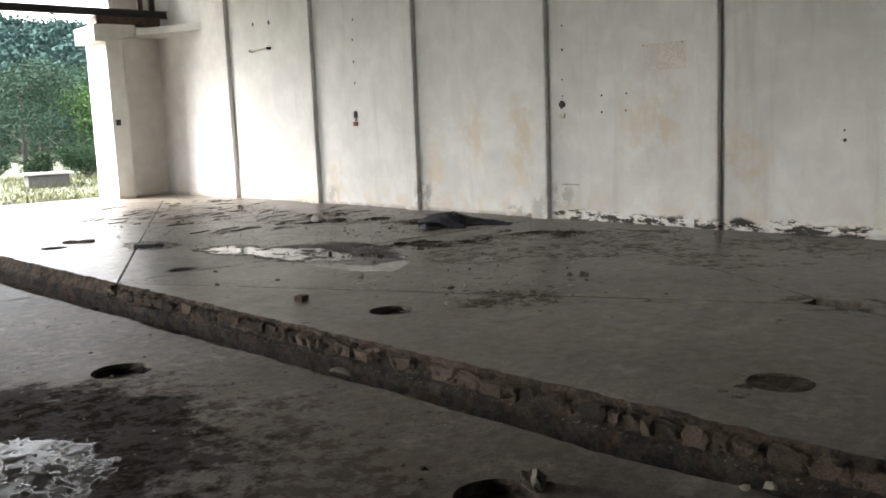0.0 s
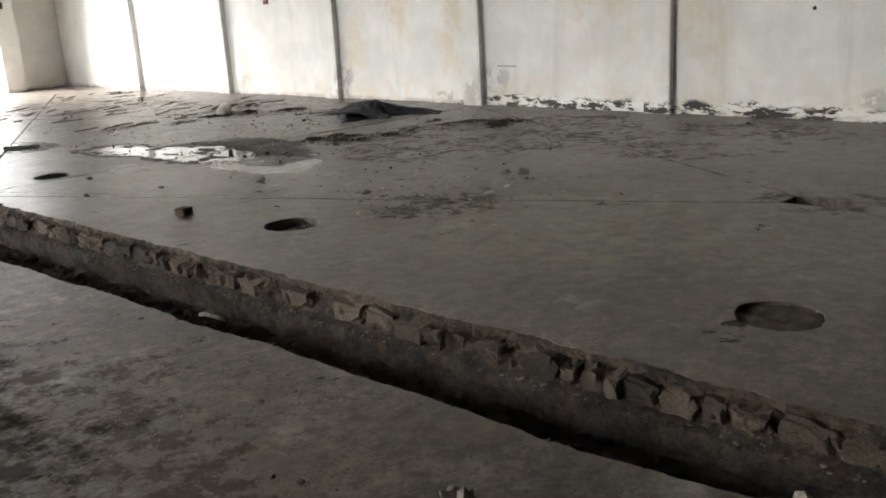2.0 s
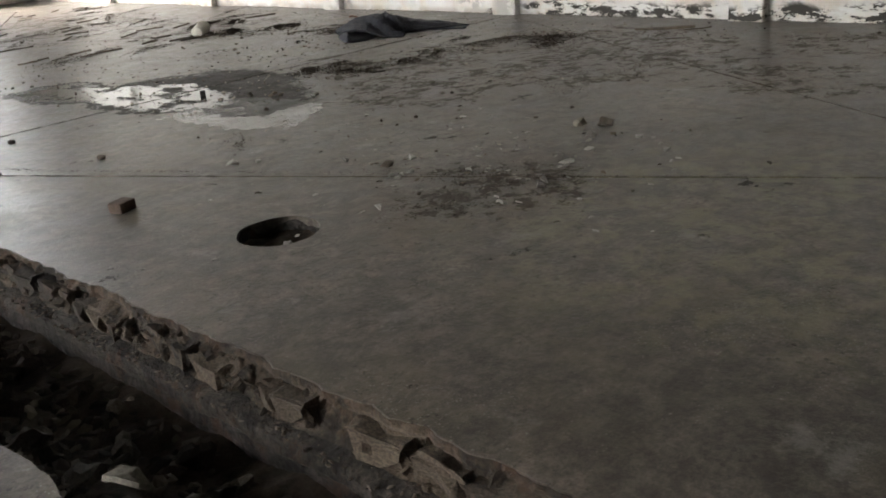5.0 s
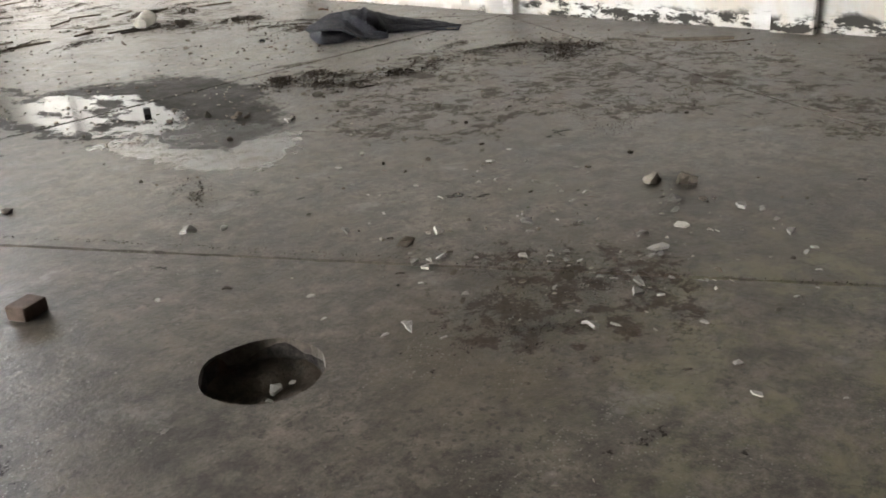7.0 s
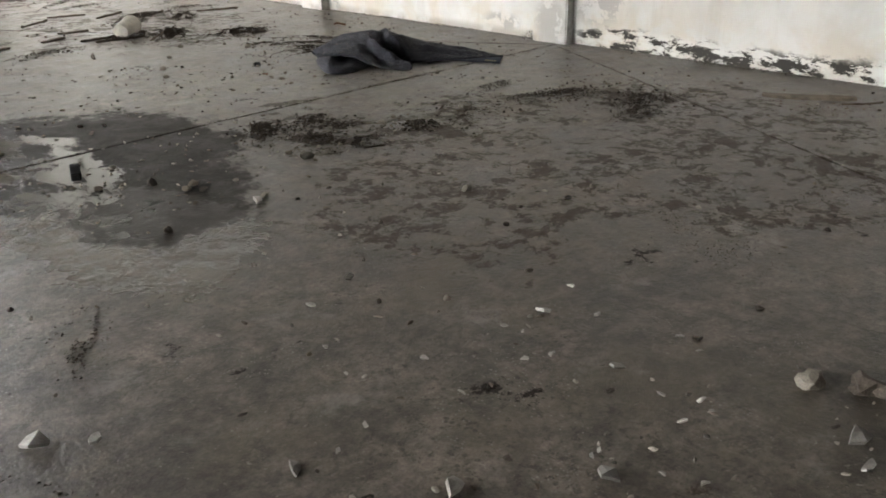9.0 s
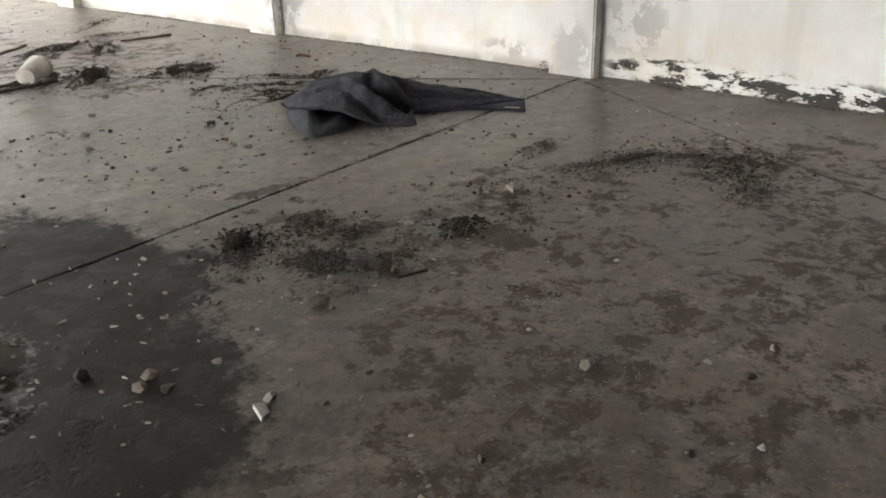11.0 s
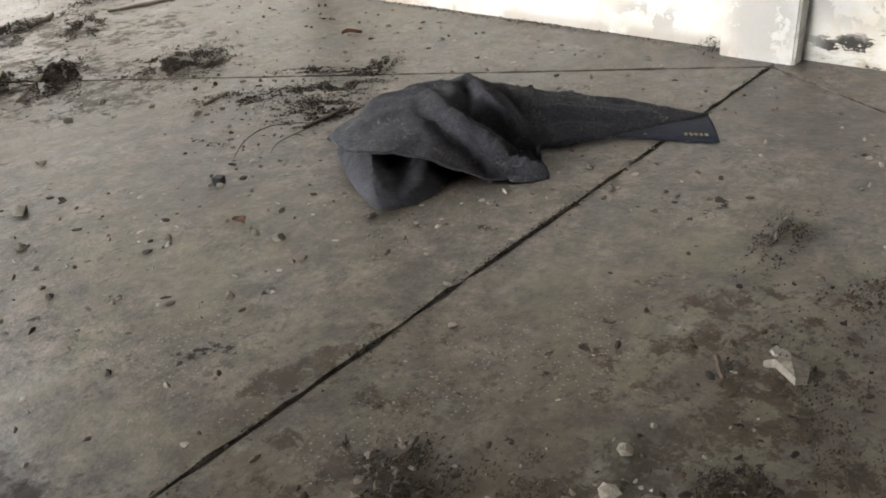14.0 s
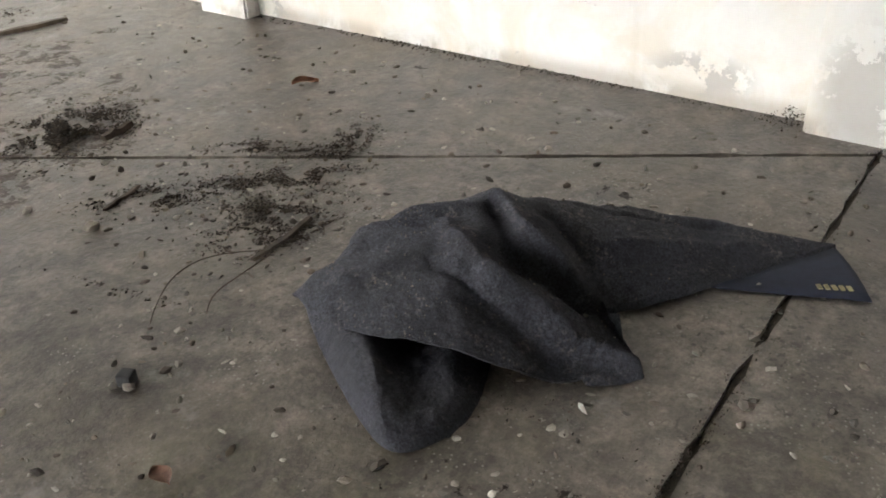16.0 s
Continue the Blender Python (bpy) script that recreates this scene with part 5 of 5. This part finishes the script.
        shut = math.sqrt(max(0.0, 1 - (max(0.0, f - 0.84) / 0.16) ** 2))
        sink = 0.45 * (1 - keyed([(0, 0), (0.7, 0), (0.88, 0.75), (1, 1)], f))
        row = []
        for j in range(w + 1):
            t = j / w
            if t < 0.27:
                z = top * math.sin(t / 0.27 * math.pi / 2) ** 0.8
            else:
                k = (t - 0.27) / 0.73
                z = top * (1 - sink * math.sin(min(1.0, k * 1.3) * math.pi) ** 1.5) * (1 - k ** 5) * (1 - 0.35 * k)
            u = left + (right - left) * t
            z = z * shut + 0.012 * fbm(u * 9, v * 7, 2) * shut + 0.004 * fbm(u * 25, v * 21, 5)
            bow = 0.05 * math.sin(math.pi * t) * f
            row.append(bm.verts.new((u - 0.02 * f * math.sin(math.pi * t), v - bow + 0.05, max(0.005, z))))
        low.append(row)
    for p, q in zip(low, low[1:]):
        for j in range(w):
            bm.faces.new((p[j], p[j + 1], q[j + 1], q[j]))
    bmesh.ops.recalc_face_normals(bm, faces=bm.faces[:])
    bmesh.ops.solidify(bm, geom=bm.faces[:], thickness=0.007)
    part("folded_end", bm, WOOL, ob, smooth=True)
    # grit and lint lying on the wool
    rng = random.Random(4)
    verts, faces = [], []
    for _ in range(900):
        i, j = int(rng.triangular(6, nu - 4, 40)), rng.randrange(8, nv - 6)
        if fbm(i * 0.045, j * 0.075, 5) < 0.02:
            continue
        u, v, z = tops[i][j]
        s = rng.uniform(0.0015, 0.0045)
        k = len(verts)
        verts += [(u + rng.uniform(-s, s), v + rng.uniform(-s, s), z + 0.003) for _ in range(3)] + [(u, v, z + 0.005 + s)]
        faces += [(k, k + 1, k + 3), (k + 1, k + 2, k + 3), (k + 2, k, k + 3)]
    tagged(pydata("lint", verts, faces, DUST, ob), "brown grit and lint on the wool", kind="stuff")
    # the navy underside that shows below the tail, with worn yellow stitching
    bm = bmesh.new()
    n = 30
    rows = []
    for i in range(n + 1):
        f = i / n
        u = 0.74 + 0.42 * f
        v0, v1 = 0.205 - 0.1 * f, keyed(front, u) + 0.01
        rows.append([bm.verts.new((u + 0.012 * k * f / 5, v0 + (v1 - v0) * k / 5, 0.006 + 0.012 * f * math.sin(k / 5 * math.pi) + 0.003 * fbm(u * 20, k))) for k in range(6)])
    for p, q in zip(rows, rows[1:]):
        for k in range(5):
            bm.faces.new((p[k], q[k], q[k + 1], p[k + 1]))
    bmesh.ops.recalc_face_normals(bm, faces=bm.faces[:])
    bmesh.ops.solidify(bm, geom=bm.faces[:], thickness=0.004)
    binding = part("binding", bm, BLUE, ob, "navy blue woven underside", smooth=True)
    bm = bmesh.new()
    for k in range(5):
        u = 1.03 + k * 0.02
        box(u, 0.16 - k * 0.004, 0.019, u + 0.013, 0.185 - k * 0.004, 0.0215, bm=bm)
    part("stitching", bm, THREAD, binding, "worn yellow stitched bars")


blanket()


# ---- fixings and marks on the long wall ----
def wall_mark(y, z, r, seed, parent):
    """A bolt hole; a low black disc stands in for its dark depth."""
    bm = bmesh.new()
    n = 12
    rim = [bm.verts.new((0.002, r * (1 + 0.3 * fbm(math.cos(a) + seed, math.sin(a), 1)) * math.cos(a), r * (1 + 0.3 * fbm(math.cos(a) + seed, math.sin(a), 1)) * math.sin(a))) for a in [k * math.tau / n for k in range(n)]]
    top = [bm.verts.new((-0.004, v.co.y * 0.75, v.co.z * 0.75)) for v in rim]
    for i in range(n):
        bm.faces.new((rim[i], rim[(i + 1) % n], top[(i + 1) % n], top[i]))
    bm.faces.new(top)
    bmesh.ops.recalc_face_normals(bm, faces=bm.faces[:])
    ob = part("bolt_plug", bm, BLACK, parent)
    ob.matrix_world = Matrix.Translation((WALL_X, y, z))


fixings = tagged(new("wall_holes"), "bolt holes in the white wall, their dark depth drawn as black discs", "bolt plugs", kind="structure")
for k, (y, z, r) in enumerate([(14.91, 4.07, 0.03), (14.95, 3.64, 0.03), (14.95, 3.17, 0.03), (14.95, 2.71, 0.03), (14.97, 1.9, 0.03), (19.1, 4.43, 0.05), (18.34, 4.39, 0.06), (8.21, 2.09, 0.02), (7.72, 2.1, 0.02), (8.21, 1.82, 0.02), (7.73, 1.83, 0.02), (9.03, 3.3, 0.02), (9.03, 2.9, 0.025), (9.04, 2.4, 0.018), (9.04, 2.12, 0.015), (6.38, 1.37, 0.025), (4.24, 1.43, 0.016), (4.23, 1.3, 0.026), (3.36, 1.25, 0.022), (7.39, 2.82, 0.014), (6.69, 2.81, 0.014)]):
    wall_mark(y, z, r, k * 3.7, fixings)


def broken_socket(y, z, size, tag):
    """A smashed outlet: dark stub of a fitting with a cover plate below."""
    ob = empty("broken_socket", pose(WALL_X, y, z), "smashed black electrical outlet with a loose plate below", "socket", "wall outlets")
    bm = bmesh.new()
    bmesh.ops.create_icosphere(bm, subdivisions=2, radius=size)
    for v in bm.verts:
        k = 1 + 0.5 * fbm(v.co.x * 25 + y, v.co.y * 25, v.co.z * 25)
        v.co = Vector((v.co.x * 0.35, v.co.y * k, v.co.z * k))
    part("stub", bm, BLACK, ob)
    part("cover_plate", box(-0.03, -size * 0.9, -size * 3.4, 0.001, size * 0.9, -size * 2.2, 0.004), tag, ob, "small rectangular cover plate")


broken_socket(14.97, 2.03, 0.075, REDTAG)
broken_socket(9.05, 1.98, 0.07, PLASTIC)


def switch_stack():
    """The charred switch with its bars and the red-brown card under it."""
    ob = empty("wall_switch", pose(WALL_X, 3.58, 1.86), "charred wall switch with a red-brown card below", "switch")
    bm = box(-0.03, -0.055, -0.08, 0.001, 0.055, 0.08, 0.006)
    part("housing", bm, STEEL, ob)
    for k in (-0.03, 0.0, 0.03):
        part("bar", box(-0.04, k - 0.008, -0.07, -0.031, k + 0.008, 0.09, 0.003), BLACK, ob)
    part("card", box(-0.004, -0.075, -0.19, 0.001, 0.075, -0.115), REDTAG, ob, "red-brown card")
    part("card_bar", box(-0.006, -0.055, -0.16, -0.0045, 0.03, -0.145), PLASTIC, ob, "pale printed bar")
    for z, w in ((0.22, 0.03), (0.52, 0.03)):
        part("clip", box(-0.02, -w, z, 0.001, w, z + 0.015, 0.002), RUST, ob)


switch_stack()


def wall_rail():
    ob = empty("wall_rail", pose(WALL_X, 18.75, 3.77), "short rusty rail bolted high on the white wall", "rail")
    m = Matrix.Rotation(radians(90), 4, "X")
    part("bar", cyl(0.018, 0.018, 0.86, 10, Matrix.Translation((-0.09, 0, 0)) @ m), PLASTIC, ob)
    for y in (-0.42, 0.42):
        part("bracket", box(-0.11, y - 0.025, -0.03, 0.001, y + 0.025, 0.03, 0.004), RUST, ob)


wall_rail()
tagged(part("filler_patch", box(WALL_X - 0.003, 6.62, 2.42, WALL_X + 0.001, 7.38, 2.83, 0.001), PLASTER), "faint pinkish patch of filler on the wall", "plaster patch")
tagged(part("conduit_scar", box(WALL_X - 0.004, 8.7, 0.6, WALL_X + 0.001, 9.08, 0.62), RENDER), "thin grey scar of a removed conduit", "wall scar")
tagged(part("jamb_outlet", box(10.06, 23.80, 2.08, 10.2, 23.832, 2.24, 0.01), BLACK), "black smashed outlet box on the gate jamb", "socket")


def plastic_clump():
    """Scrunched clear plastic at the edge of the hole."""
    bm = bmesh.new()
    bmesh.ops.create_icosphere(bm, subdivisions=3, radius=0.06)
    for v in bm.verts:
        k = 1 + 0.75 * fbm(v.co.x * 22, v.co.y * 22, v.co.z * 22)
        v.co = Vector((v.co.x * k, v.co.y * k, max(0, v.co.z + 0.05) * k * 0.8))
    ob = part("plastic_clump", bm, STONE)
    ob.matrix_world = pose(3.0, 1.8, -0.002)
    tagged(ob, "scrunched grey plastic lump beside the hole", "plastic litter")


plastic_clump()

crumbs("corner_dirt", 11.8, 9.8, 0.08, 0.12, 500, 0.01, "dirt and dead weeds in the wall corner", 0, 0.08, seed=220)
crumbs("joint_dirt", 9.7, 9.43, 1.2, 0.04, 1200, 0.007, "crumbs of dirt caught in the floor joint", 0, 0.008, seed=221)


def trench_place(r):
    y = r.uniform(-1.0, 10.0)
    return trench_near(y) + 0.02 + r.random() * (trench_far(y) - trench_near(y) - 0.24), y


def trench_level(x, y):
    f = (x - trench_near(y)) / (trench_far(y) - trench_near(y))
    return -0.32 + 0.18 * max(0.0, 0.55 - f) / 0.55


scatter("trench_gravel", "dirty broken gravel and brick crumbs in the trench", DUST, 1500, 51, trench_place, (0.03, 0.09), trench_level)
scatter("trench_lip_crumbs", "crumbled concrete along the trench lip", DUST, 700, 52, lambda r: (lambda y: (ragged_near(y) + abs(r.gauss(0.03, 0.03)), y))(r.uniform(-1.0, 10.0)), (0.015, 0.06), lambda x, y: -0.015 - 1.4 * max(0.0, x - ragged_near(y)))
scatter("ledge_crumbs", "loose brown crumbs on the trench ledge", DUST, 900, 53, lambda r: (lambda y: (trench_far(y) - r.uniform(0.05, 0.19), y))(r.uniform(-1.0, 10.0)), (0.008, 0.035), lambda x, y: -0.166)


def dry_leaf(x, y, turn, size):
    bm = bmesh.new()
    rows = []
    for i in range(9):
        f = i / 8
        w = 0.3 * math.sin(math.pi * f) ** 0.8 + 0.01
        rows.append([bm.verts.new(((f - 0.5) * size, k * w * size, size * (0.08 + 0.12 * abs(k) + 0.06 * math.sin(f * 5)))) for k in (-1, -0.5, 0, 0.5, 1)])
    for p, q in zip(rows, rows[1:]):
        for k in range(4):
            bm.faces.new((p[k], q[k], q[k + 1], p[k + 1]))
    bmesh.ops.solidify(bm, geom=bm.faces[:], thickness=0.002)
    low = min(v.co.z for v in bm.verts)
    for v in bm.verts:
        v.co.z -= low
    ob = part("dry_leaf", bm, LEAFBROWN, smooth=True)
    ob.matrix_world = pose(x, y, 0, 0, 0, turn)
    tagged(ob, "curled reddish brown dry leaf", "leaf", "dry leaves")


dry_leaf(11.15, 11.82, -30, 0.13)
dry_leaf(9.13, 10.38, 80, 0.08)
dry_leaf(9.9, 9.9, 10, 0.05)
